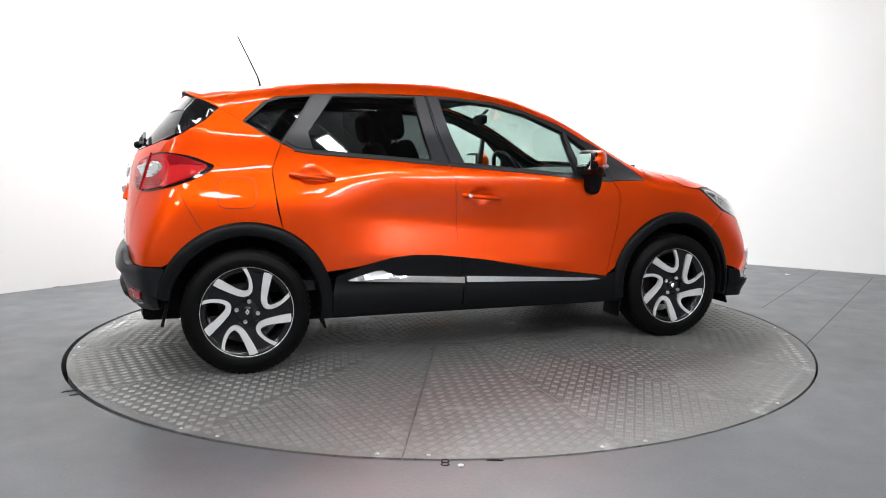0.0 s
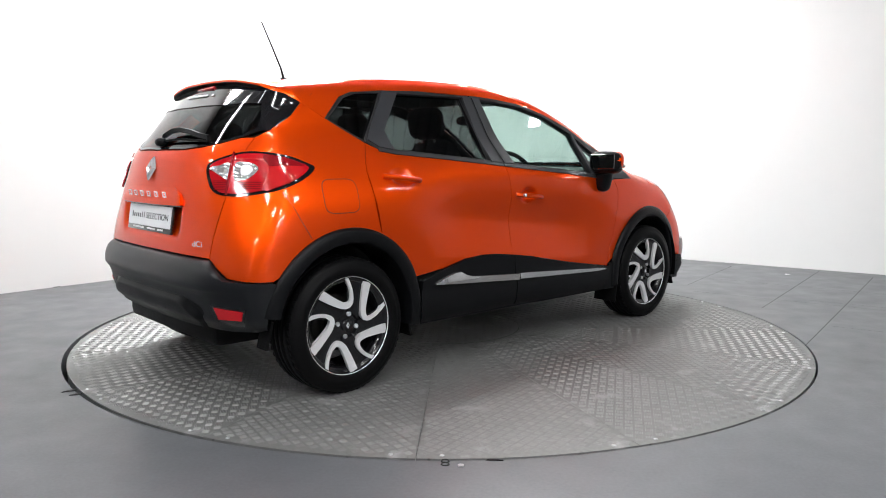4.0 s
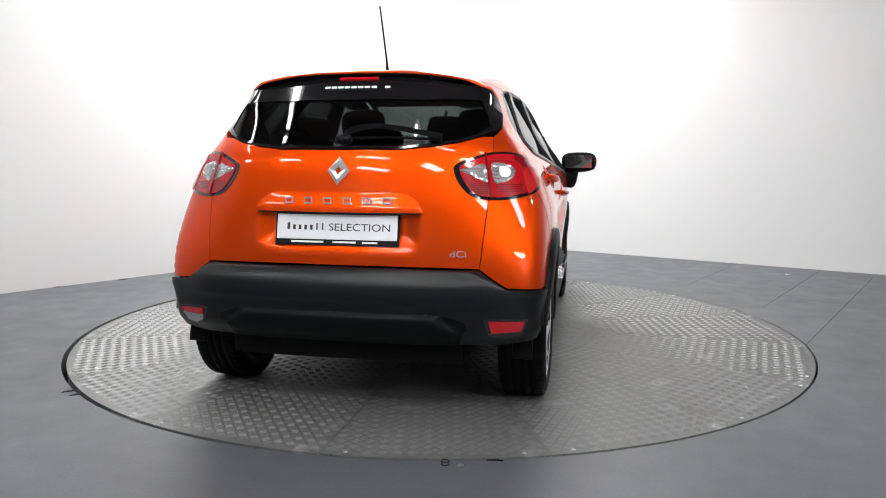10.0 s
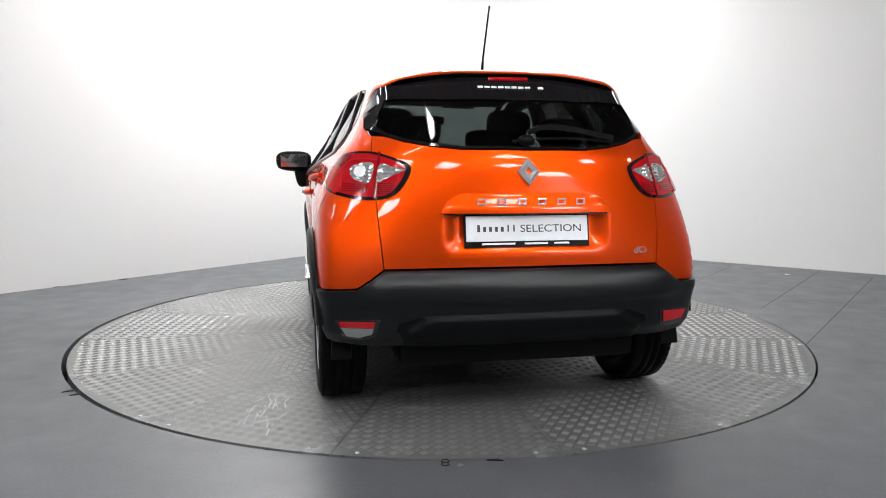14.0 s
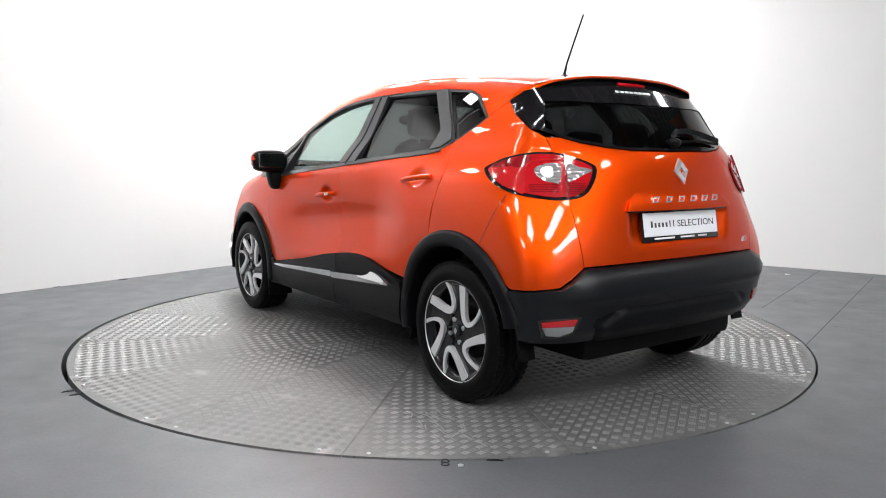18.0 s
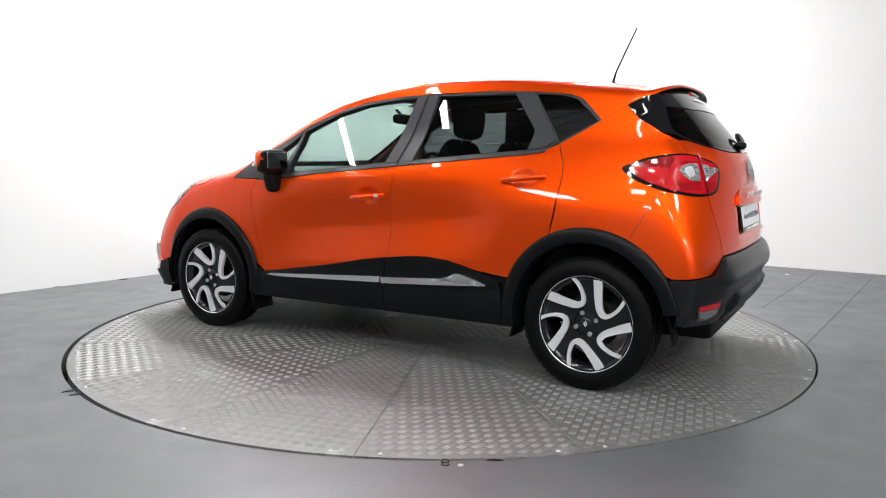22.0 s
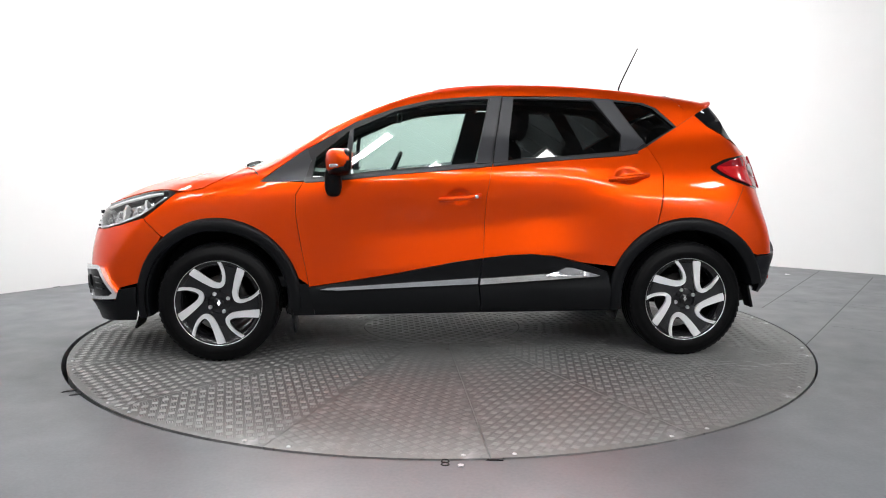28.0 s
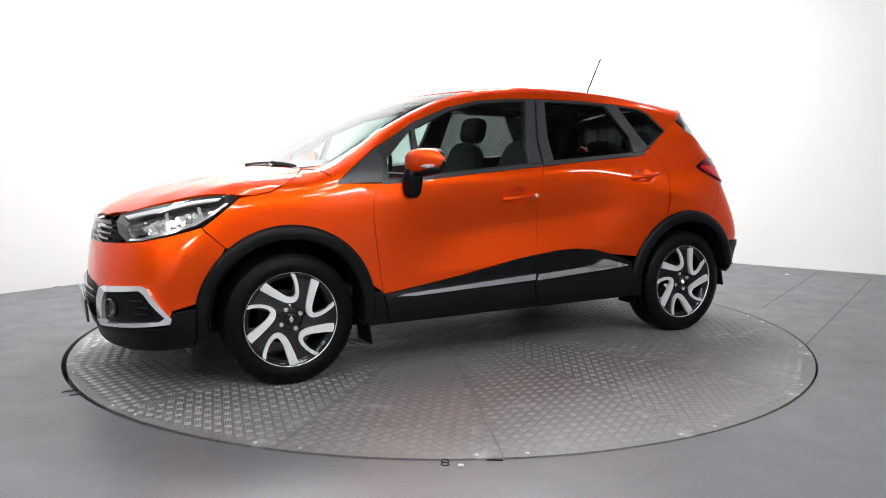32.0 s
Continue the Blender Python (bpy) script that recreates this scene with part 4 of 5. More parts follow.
TYRE = [(.222, -.085), (.230, -.098), (.262, -.107), (.300, -.103), (.318, -.092), (.3245, -.075), (.326, -.045), (.3185, -.043), (.3185, -.033), (.326, -.031), (.327, -.006), (.3195, -.005), (.3195, .005), (.327, .006),
        (.326, .031), (.3185, .033), (.3185, .043), (.326, .045), (.3245, .075), (.318, .092), (.300, .103), (.285, .1045), (.283, .1065), (.262, .107), (.246, .1035), (.2345, .098), (.226, .085)]


def tread_blocks():
    """Cross cuts of the tread's shoulders, as raised lugs."""
    out = []
    for i in range(60):
        a = 360 * i / 60
        for y in (-.076, .076):
            m = Matrix.Rotation(radians(a), 4, "Y") @ Matrix.Translation((.3193, y, 0)) @ Matrix.Rotation(radians(9 if y > 0 else -9), 4, "Y")
            out.append(moved(block(.008, .030, .024, bevel=.0015, segments=1), m))
    return merged(*out)


tyre_mesh = mesh_of("tyre", *lathe(TYRE, 72), RUBBER)
lug_mesh = mesh_of("tread", *tread_blocks(), RUBBER, False)
barrel_mesh = mesh_of("wheel", *lathe([(.217, -.09), (.205, -.085), (.200, .03), (.208, .07), (.233, .088), (.238, .088), (.2365, .094), (.228, .094), (.206, .080), (.196, .040), (.19, -.06)], 64), RIM_BLACK)
arm_meshes = [mesh_of("spoke_web", *ring_band([tuple(polar(.232, 147 + 72 * k + i * 5)[:2]) for i in range(7)], [tuple(polar(.060, 105 + 72 * k + i * 11)[:2]) for i in range(7)], -.05, -.001), RIM_BLACK, False) for k in range(5)]
face_mesh = mesh_of("wheel_hub", *lathe([(.080, -.05), (.080, -.012), (.074, -.008), (.0, -.008)], 32), RIM_BLACK)
edge_mesh = mesh_of("rim_edge", *lathe([(.238, .084), (.2385, .0975), (.237, .0985), (.2325, .0975), (.2315, .086)], 72), SATIN)
spoke_meshes = [mesh_of("spoke", *spoke_loop(72 * k), SATIN, False) for k in range(5)]
nut_mesh = mesh_of("wheel_nut", *lathe([(.011, -.01), (.011, .004), (.008, .007), (.005, .004), (.0, .002)], 12), STEEL)
cap_mesh = mesh_of("centre_cap", *lathe([(.030, -.012), (.030, .0), (.026, .004), (.0, .005)], 28), RIM_BLACK)
disc_mesh = mesh_of("brake_disc", *lathe([(.07, -.03), (.07, -.012), (.138, -.012), (.138, -.034), (.07, -.034)], 48), BRAKE)


def emblem_mesh(name, h, w, t, depth):
    """A hollow diamond badge with bevelled faces, facing +y."""
    v, f = [], []
    for s, y in ((1.0, 0), (.95, depth * .6), (.66, depth * 1.35), (.30, depth * .7), (.28, 0)):
        v += [(0, y, h * s), (w * s, y, 0), (0, y, -h * s), (-w * s, y, 0)]
    for k in range(4):
        f += [(4 * k + i, 4 * k + (i + 1) % 4, 4 * k + 4 + (i + 1) % 4, 4 * k + 4 + i) for i in range(4)]
    return mesh_of(name, v, f, CHROME, False)


badge_mesh = emblem_mesh("emblem", .017, .0115, .004, .003)


def wheel(x, y, turn, nuts):
    """A wheel under the car, its face to the outside."""
    flip = 0 if y > 0 else 180
    base = new("wheel", barrel_mesh)
    base.parent = car
    base.matrix_basis = pose(x - 1.320, y + .040, .326, 0, 0, flip) @ Matrix.Rotation(radians(turn), 4, "Y")
    tagged(base, "black alloy wheel with machined spokes")
    for name, me, m in [("tyre", tyre_mesh, Matrix()), ("tread", lug_mesh, Matrix()), ("wheel_hub", face_mesh, pose(0, .082, 0)), ("rim_edge", edge_mesh, Matrix()), ("centre_cap", cap_mesh, pose(0, .082, 0)), ("brake_disc", disc_mesh, Matrix()), ("emblem", badge_mesh, pose(0, .087, 0, 0, -turn, 0))] \
            + [("spoke", sm, pose(0, .0905, 0)) for sm in spoke_meshes] + [("spoke_web", am, pose(0, .082, 0)) for am in arm_meshes] + [("wheel_nut", nut_mesh, pose(.054 * math.cos(radians(a)), .078, .054 * math.sin(radians(a)))) for a in (nuts, nuts + 90, nuts + 180, nuts + 270)]:
        o = new(name, me)
        o.parent = base
        o.matrix_basis = m
    for o in base.children:
        if o.name.startswith("tread"):
            tagged(o, kind="stuff")
    return base


wheel(2.606, .700, -18.5, 45), wheel(2.606, -.700, -16, 18), wheel(0, .735, 0, 68), wheel(0, -.735, -14, 88)

# dark floor pan and sides under the car
body("underbody", block(1.95, 1.22, .20, pose(1.30, 0, .315), .03), RUBBER, None, "black underbody")
body("rear_underbody", block(.95, 1.05, .26, pose(-.05, 0, .375), .04), RUBBER)
body("front_underbody", block(1.2, 1.1, .2, pose(2.75, 0, .34), .04), RUBBER)

# ---- turntable: sixteen tread plates round a middle plate ----
turntable = tagged(new("turntable"), "round turntable of worn aluminium tread plates, flush with the floor", "turntable")
HATCH = .52


def sector(r0, r1, a0, a1, gap, n=10):
    """A plate between two radii and two angles, kept clear of its seams."""
    top = []
    for r, flip in ((r0, False), (r1, True)):
        e = math.degrees(gap / r)
        row = [(r * math.cos(radians(a)), r * math.sin(radians(a))) for a in (a0 + e + (a1 - a0 - 2 * e) * i / n for i in range(n + 1))]
        top.append(row)
    v = [(x, y, 0) for x, y in top[0] + top[1]] + [(x, y, -.012) for x, y in top[0] + top[1]]
    m, k = n + 1, 2 * (n + 1)
    f = [(i, m + i, m + i + 1, i + 1) for i in range(n)]
    loop = list(range(m)) + list(range(2 * m - 1, m - 1, -1))
    f += [(a, b, b + k, a + k) for a, b in zip(loop, loop[1:] + loop[:1])]
    return v, f


plate_mesh = mesh_of("deck_plate", *sector(HATCH + .002, RADIUS, 0, 22.5, .0015), TREAD, False)


def in_sector(x, y):
    r, a = math.hypot(x, y), math.degrees(math.atan2(y, x))
    side_gap = r * math.sin(radians(11.25 - abs(a - 11.25))) if abs(a - 11.25) < 11.25 else -1
    return HATCH + .03 < r < RADIUS - .035 and side_gap > .016


mid_turn = Matrix.Rotation(radians(11.25 + 45), 4, "Z")


def tilted_sector(x, y):
    p = mid_turn @ Vector((x, y, 0))
    return in_sector(p.x, p.y)


pitch = .0405
cells = [(i, j) for i in range(-60, 61) for j in range(-60, 61) if tilted_sector(i * pitch, j * pitch)]


def bar_field(cells, m):
    verts, faces = [], []
    for i, j in cells:
        cx, cy = i * pitch, j * pitch
        for b in range(5):
            o = (b - 2) * .0066
            base = len(verts)
            for lx, ly, lz in ((-.0155, o - .0022, 0), (.0155, o - .0022, 0), (.0155, o + .0022, 0), (-.0155, o + .0022, 0), (-.011, o, .0012), (.011, o, .0012)):
                px, py = (lx, ly) if (i + j) % 2 else (-ly, lx)
                verts.append(tuple(m @ Vector((cx + px, cy + py, lz))))
            faces += [(base, base + 1, base + 5, base + 4), (base + 2, base + 3, base + 4, base + 5), (base + 1, base + 2, base + 5), (base + 3, base, base + 4)]
    return verts, faces


bars_mesh = mesh_of("tread_relief", *bar_field(cells, mid_turn), BAR_TOPS, False)
rivet_mesh = mesh_of("rivet", *lathe([(.009, 0), (.009, .002), (.006, .004), (0, .0045)], 10, axis="z"), STEEL)
for k in range(16):
    plate = new("deck_plate", plate_mesh)
    plate.parent = turntable
    plate.matrix_basis = pose(0, 0, 0, 0, 0, 22.5 * k)
    tb = tagged(new("tread_relief", bars_mesh), kind="stuff")
    tb.parent = plate
    for a in (2.5, 20.0):
        rv = new("rivet", rivet_mesh)
        rv.parent = plate
        rv.matrix_basis = pose((RADIUS - .03) * math.cos(radians(a)), (RADIUS - .03) * math.sin(radians(a)), 0)
middle = part("middle_plate", merged(annulus(0, HATCH - .002, 0.0, 64)), TREAD, turntable, "round middle plate", False)
mid_cells = [(i, j) for i in range(-14, 15) for j in range(-14, 15) if math.hypot(i, j) * pitch < HATCH - .03]
tagged(part("tread_relief", bar_field(mid_cells, Matrix()), BAR_TOPS, middle, "", False), kind="stuff")
part("deck_edge", ([(r * math.cos(a), r * math.sin(a), z) for r, z in ((RADIUS - .003, -.006), (RADIUS - .003, -.06)) for a in (2 * math.pi * i / 128 for i in range(128))],
                   [(i, 128 + i, 128 + (i + 1) % 128, (i + 1) % 128) for i in range(128)]), STEEL, turntable, "steel edge band")

# pale scuff left by tyres on the deck
rnd = random.Random(5)
scuffs = []
for i in range(40):
    s = rnd.random()
    cx, cy = -1.757 + (0.409) * s + rnd.gauss(0, .05), 1.154 + (-0.065) * s + rnd.gauss(0, .05)
    ang, ln, wd = math.atan2(-0.065, 0.409) + rnd.gauss(0, .25), rnd.uniform(.03, .14), rnd.uniform(.0015, .005)
    rim = [(ln / 2 * math.cos(q) * rnd.uniform(.75, 1), wd * math.sin(q) * rnd.uniform(.5, 1)) for q in (2 * math.pi * k / 12 for k in range(12))]
    scuffs.append(([(cx + u * math.cos(ang) - w * math.sin(ang), cy + u * math.sin(ang) + w * math.cos(ang), .0027 + .00004 * i) for u, w in rim], [tuple(range(12))]))
tagged(part("scuff_mark", merged(*scuffs), plain("pale_scuff", (0.34, 0.34, 0.34), 0.5, metal=0.3, grain=0.5, grain_scale=90), turntable, "pale tyre scuff", False), kind="stuff")


# ---- the car's details ----
def on_hull(points, d, off=0.0):
    """Points brought onto the hull along d, then lifted."""
    p = cast(np.array(points, float), np.array(d, float) / np.linalg.norm(d))
    return [tuple(q) for q in p + slope(p) * off]


def ribbon(points, width, thick, across=(0, 0, 1)):
    """A bar of rectangular section along points, broad along across."""
    pts, a = [Vector(p) for p in points], Vector(across).normalized()
    v, f = [], []
    for i, p in enumerate(pts):
        d = (pts[min(i + 1, len(pts) - 1)] - pts[max(i - 1, 0)]).normalized()
        n = d.cross(a).normalized()
        v += [tuple(p + a * s * width / 2 + n * t * thick / 2) for s, t in ((-1, -1), (1, -1), (1, 1), (-1, 1))]
    for i in range(len(pts) - 1):
        f += [(4 * i + k, 4 * i + (k + 1) % 4, 4 * i + 4 + (k + 1) % 4, 4 * i + 4 + k) for k in range(4)]
    n = len(pts) - 1
    return v, f + [(3, 2, 1, 0), (4 * n, 4 * n + 1, 4 * n + 2, 4 * n + 3)]


def lump(sx, sy, sz, m=Matrix(), power=2.6, rows=12, cols=24, form=None):
    """A rounded body (superellipsoid), reshaped by form if given."""
    v, f = [], []
    def sg(c, e):
        return math.copysign(abs(c) ** e, c)
    e = 2 / power
    for i in range(1, rows):
        a = -math.pi / 2 + math.pi * i / rows
        for j in range(cols):
            b = 2 * math.pi * j / cols
            v.append(Vector((sx * sg(math.cos(a), e) * sg(math.cos(b), e), sy * sg(math.cos(a), e) * sg(math.sin(b), e), sz * sg(math.sin(a), e))))
    v += [Vector((0, 0, -sz)), Vector((0, 0, sz))]
    for i in range(rows - 2):
        f += [(i * cols + j, i * cols + (j + 1) % cols, (i + 1) * cols + (j + 1) % cols, (i + 1) * cols + j) for j in range(cols)]
    n = len(v)
    f += [((j + 1) % cols, j, n - 2) for j in range(cols)] + [((rows - 2) * cols + j, (rows - 2) * cols + (j + 1) % cols, n - 1) for j in range(cols)]
    if form:
        v = [Vector(form(p)) for p in v]
    return [tuple(m @ p) for p in v], f


# rear lamps
LAMP = [(-.120, .757, 1.065), (-.162, .738, 1.092), (-.23, .716, 1.119), (-.325, .672, 1.136)] + tail((.618, 1.136), (.569, 1.124), (.52, 1.107), (.488, 1.092), (.470, 1.073), (.483, 1.030), (.517, .982), (.545, .960), (.579, .947), (.63, .942)) + [(-.452, .675, .942), (-.397, .736, .953), (-.31, .785, .973), (-.194, .781, 1.014)]
LAMP = [tuple(p) for p in smooth_path(LAMP, 3, True)]
tail_lamp = pair("rear_lamp", wrap_skin(LAMP, .9, cell=.022, off=.004, gap=0, depth=.02), GLOSS_BLACK, label="red and clear rear lamp with a black rim")
pair("red_lens", wrap_skin(LAMP, .9, cell=.018, off=.009, gap=.0105, depth=.006), RED_LENS, tail_lamp, "bright red lens")


def lens(name, outline, off, material, label=""):
    ribs = lambda p: .0022 * np.sign(np.sin(2 * math.pi * p[:, 2] / .014 + 60 * p[:, 1]))
    pair(name, wrap_skin([tuple(p) for p in smooth_path(outline, 3, True)], .9, cell=.007 if material is CLEAR_LAMP else .014, off=off, gap=0, depth=.005, relief=ribs if material is CLEAR_LAMP else None), material, tail_lamp, label, crisp=25)


lens("inner_clear_lens", [(-.510, .494, 1.062), (-.484, .545, 1.073), (-.455, .586, 1.083), (-.474, .603, 1.013), (-.490, .567, 1.026), (-.502, .529, 1.045)], .0125, CLEAR_LAMP, "clear silvered lens")
lens("outer_clear_lens", [(-.442, .613, 1.084), (-.402, .662, 1.087), (-.383, .693, 1.071), (-.384, .703, 1.052), (-.413, .688, 1.021), (-.445, .654, 1.009), (-.461, .631, 1.012)], .0125, CLEAR_LAMP, "clear silvered lens")
lens("lamp_bulb_bowl", [(-.425, .645, 1.072), (-.400, .672, 1.070), (-.398, .685, 1.050), (-.420, .675, 1.030), (-.437, .650, 1.036)], .0165, STEEL, "grey reflector bowl")
lens("upper_lens", [(-.347, .692, 1.120), (-.242, .726, 1.103), (-.185, .744, 1.082), (-.175, .750, 1.073), (-.341, .725, 1.073)], .0122, RED_DARK, "dark red upper lens")
lens("outer_lens", [(-.332, .732, 1.066), (-.180, .754, 1.063), (-.247, .778, 1.012), (-.336, .776, .979), (-.381, .754, .968)], .0122, PINK_LENS, "paler red outer lens")
pair("lamp_split", wrap_skin([(-.441, .585, 1.130), (-.437, .591, 1.130), (-.490, .621, .946), (-.494, .615, .946)], .9, cell=.015, off=.0175, gap=0, depth=.010), RED_DARK, tail_lamp)
# fine reflector ribs of the lower lenses and a rim line round the clear part
for row in range(6):
    z = .966 + .0075 * row
    pair("lens_rib", wrap_skin(tail((.548 - .003 * row, z), (.606, z), (.606, z + .003), (.548 - .003 * row, z + .003)), .9, cell=.02, off=.0125, gap=0, depth=.004), RED_DARK, tail_lamp)
for row in range(4):
    z = .972 + .009 * row
    pair("lens_rib", wrap_skin([(-.462, .640, z), (-.385, .735, z), (-.385, .735, z + .003), (-.462, .640, z + .003)], .9, cell=.02, off=.0125, gap=0, depth=.004), RED_DARK, tail_lamp)
ARCH_LINE = smooth_path([(-.462, .60, 1.098), (-.41, .66, 1.102), (-.365, .70, 1.092), (-.345, .722, 1.058), (-.36, .735, 1.010), (-.39, .735, .978)], 5)
pair("lens_arc", wrap_skin([tuple(p) for p in ARCH_LINE] + [(p.x + .004, p.y + .004, p.z + .0045) for p in reversed(ARCH_LINE)], .9, cell=.01, off=.0125, gap=0, depth=.004), PINK_LENS, tail_lamp)

# panel seam from the lamp down to the wheel arch
SEAM = smooth_path([(-.303, .79, .962), (-.265, .81, .905), (-.237, .822, .850), (-.198, .845, .752)], 4)
pair("panel_seam", wrap_skin([tuple(p) for p in SEAM] + [(p.x - .0032, p.y, p.z) for p in reversed(SEAM)], .9, cell=.02, off=.0007, gap=0, depth=.002), SEAL, quarter)

# bumper reflectors
REFL = tail((.765, .452), (.622, .464), (.634, .410), (.685, .388), (.735, .394))
bez = pair("reflector_bezel", wrap_skin(tail((.780, .462), (.600, .474), (.622, .398), (.685, .374), (.750, .382)), .9, cell=.02, off=.002, relief=bumper_form, gap=0, depth=.03), GLOSS_BLACK, [rear_bumper] * 2)
body("reflector", mirrored(wrap_skin([p for p in REFL[:2]] + tail((.634, .412), (.750, .412)), .9, cell=.02, off=.006, relief=bumper_form, gap=0, depth=.006)), RED_LENS, rear_bumper, "red reflector")
body("reflector", wrap_skin([p for p in REFL[:2]] + tail((.628, .436), (.757, .432)), .9, cell=.02, off=.006, relief=bumper_form, gap=0, depth=.006), RED_LENS, rear_bumper, "red reflector")
body("reversing_lamp", wrap_skin(tail((.757, .429), (.628, .433)) + REFL[2:], .9, cell=.02, off=.006, relief=bumper_form, gap=0, depth=.006), STEEL, rear_bumper, "clear reversing lamp")
for y in (-.22, .22):
    body("parking_sensor", moved(lathe([(.0, .004), (.011, .003), (.0125, 0)], 16), Matrix.Translation(on_hull([(-.6, y, .425)], (-1, 0, 0), .046)[0]) @ Matrix.Rotation(radians(90), 4, "Z")), RUBBER, rear_bumper)

# plate housing, plate and badges on the tailgate
GARNISH = [(-.56, 0, .972), (-.56, .264, .971), (-.56, .293, .964), (-.56, .337, .937), (-.56, .362, .893), (-.56, .355, .889), (-.56, 0, .889)]
garnish = body("number_plate_trim", skin(both(GARNISH), (-1, 0, 0), cell=.015, off=.004, gap=0, depth=.03, relief=lambda p: .015 * step01(-p[:, 2], -.968, -.905) * step01(.40 - np.abs(p[:, 1]) - .75 * (p[:, 2] - .889), 0, .045)), ORANGE, tailgate, "orange trim over the number plate")
# a black strip paints in the shade along the trim's lower edge
body("trim_shadow_gap", skin(both([(-.57, 0, .891), (-.57, .352, .891), (-.57, .348, .884), (-.57, 0, .884)]), (-1, 0, 0), cell=.03, off=.004, gap=0, depth=.02), GLOSS_BLACK, garnish)
for i in range(6):
    y = .205 - i * .0835
    tall = [.028, .028, .028, .028, .028, .028][i]
    c = on_hull([(-.58, y - .005, .935)], (-1, 0, 0), .022)[0]
    m = Matrix.Translation(c) @ Matrix.Rotation(radians(-9), 4, "Y")
    ring = merged(*[moved(block(.006, sy, sz, bevel=.001, segments=1), m @ Matrix.Translation((0, oy, oz))) for sy, sz, oy, oz in ((.036, .006, 0, .011), (.036, .006, 0, -.011), (.006, .0165, .015, 0), (.006, .0165, -.015, 0))])
    body("badge_shape", ring, CHROME, garnish, "small chrome badge piece", False)
PLATE_M = Matrix.Translation((-.590, 0.002, .817)) @ Matrix.Rotation(radians(9.5), 4, "Y")
holder = body("number_plate_holder", moved(block(.014, .538, .134, bevel=.006), PLATE_M), GLOSS_BLACK, tailgate, "black number plate holder")
body("number_plate", moved(block(.004, .520, .104, bevel=.0015, segments=1), PLATE_M @ Matrix.Translation((-.008, 0, .010))), WHITE_PLATE, holder, "white plate with dark lettering", False)


def lettering(name, text, tall, m, material, parent, wide=None, label=""):
    """Writing as a thin mesh; m takes x along the line, y up the letters, z out of the face."""
    cu = bpy.data.curves.new(name, "FONT")
    cu.body, cu.size, cu.extrude = text, tall / .70, .0006
    cu.resolution_u = 4
    tmp = bpy.data.objects.new(name, cu)
    me = bpy.data.meshes.new_from_object(tmp)
    bpy.data.objects.remove(tmp)
    xs = [v.co.x for v in me.vertices]
    s = wide / (max(xs) - min(xs)) if wide else 1
    v = [tuple(m @ Vector(((p.co.x - min(xs)) * s, p.co.y, p.co.z))) for p in me.vertices]
    f = [tuple(q.vertices) for q in me.polygons]
    bpy.data.meshes.remove(me)
    return body(name, (v, f), material, parent, label, False)


# the face of the tailgate seen from behind: x of the writing runs to the car's right
BACK_FACE = Matrix(((0, 0, -1, 0), (-1, 0, 0, 0), (0, 1, 0, 0), (0, 0, 0, 1)))
FACE = PLATE_M @ Matrix.Translation((-.0105, 0, .010)) @ BACK_FACE
lettering("lettering", "SELECTION", .030, FACE @ Matrix.Translation((-.032, -.015, 0)), INK, holder, .262, "dark thin capital letters")
for i in range(7):
    body("brand_bar", moved(block(.012 if i not in (5, 6) else .006, .028 if i in (0, 5, 6) else .020, .001), FACE @ Matrix.Translation((-.208 + i * .0248, .001 if i in (0, 5, 6) else -.003, 0))), INK, holder, "dark plain bar", False)
for x, w in ((-.125, .14), (.035, .10), (.145, .065)):
    body("small_print_bar", moved(block(w, .008, .001), PLATE_M @ Matrix.Translation((-.0078, 0, -.052)) @ BACK_FACE @ Matrix.Translation((x, 0, 0))), PRINT, holder, "white plain bar", False)
c = Vector(on_hull([(-.56, -.472, .716)], (-1, 0, 0), .007)[0])
lettering("engine_badge", "dCi", .026, Matrix.Translation(c) @ Matrix.Rotation(radians(13), 4, "Z") @ Matrix.Rotation(radians(3), 4, "Y") @ BACK_FACE, CHROME, tailgate, .066, "small chrome letters")
emb = emblem_mesh("emblem", .062, .049, .01, .012)
o = new("emblem", emb)
o.parent = tailgate
c = on_hull([(-.55, -.004, 1.058)], (-1, 0, 0), .002)[0]
o.matrix_basis = Matrix.Translation((c[0] - 1.320, c[1] + .040, c[2])) @ Matrix.Rotation(radians(18), 4, "Y") @ Matrix.Rotation(radians(90), 4, "Z")
tagged(o, "large chrome diamond badge")
body("gate_button", moved(block(.01, .05, .014, bevel=.004), Matrix.Translation((-.588, 0, .892))), RUBBER, garnish)
for s in (-1, 1):
    body("plate_lamp", moved(block(.012, .012, .01, bevel=.003), Matrix.Translation((-.572, .345 * s, .884))), PRINT, garnish)

# high brake lamp, bars for the web address, rear wiper
body("brake_lamp", moved(block(.012, .18, .017, bevel=.003), Matrix.Translation((-.279, 0, 1.459)) @ Matrix.Rotation(radians(40), 4, "Y")), RED_LENS, spoil, "red high brake lamp")
pts = [Vector(q) + Vector((-.003, 0, .002)) for q in tail(*[(.135 - i * .0305, 1.418) for i in range(10)])]
for i, q in enumerate(pts):
    if i != 8:
        body("web_bar", moved(block(.002, .024, .012), Matrix.Translation(q) @ Matrix.Rotation(radians(40), 4, "Y")), PRINT, spoil, "white plain bar", False)
base_w = on_hull([(-.46, -.01, 1.178)], (-1, 0, 0), .012)[0]
wiper = body("rear_wiper", lump(.030, .035, .022, Matrix.Translation(base_w), 2.4), BLACK_PLASTIC, tailgate, "black rear wiper")
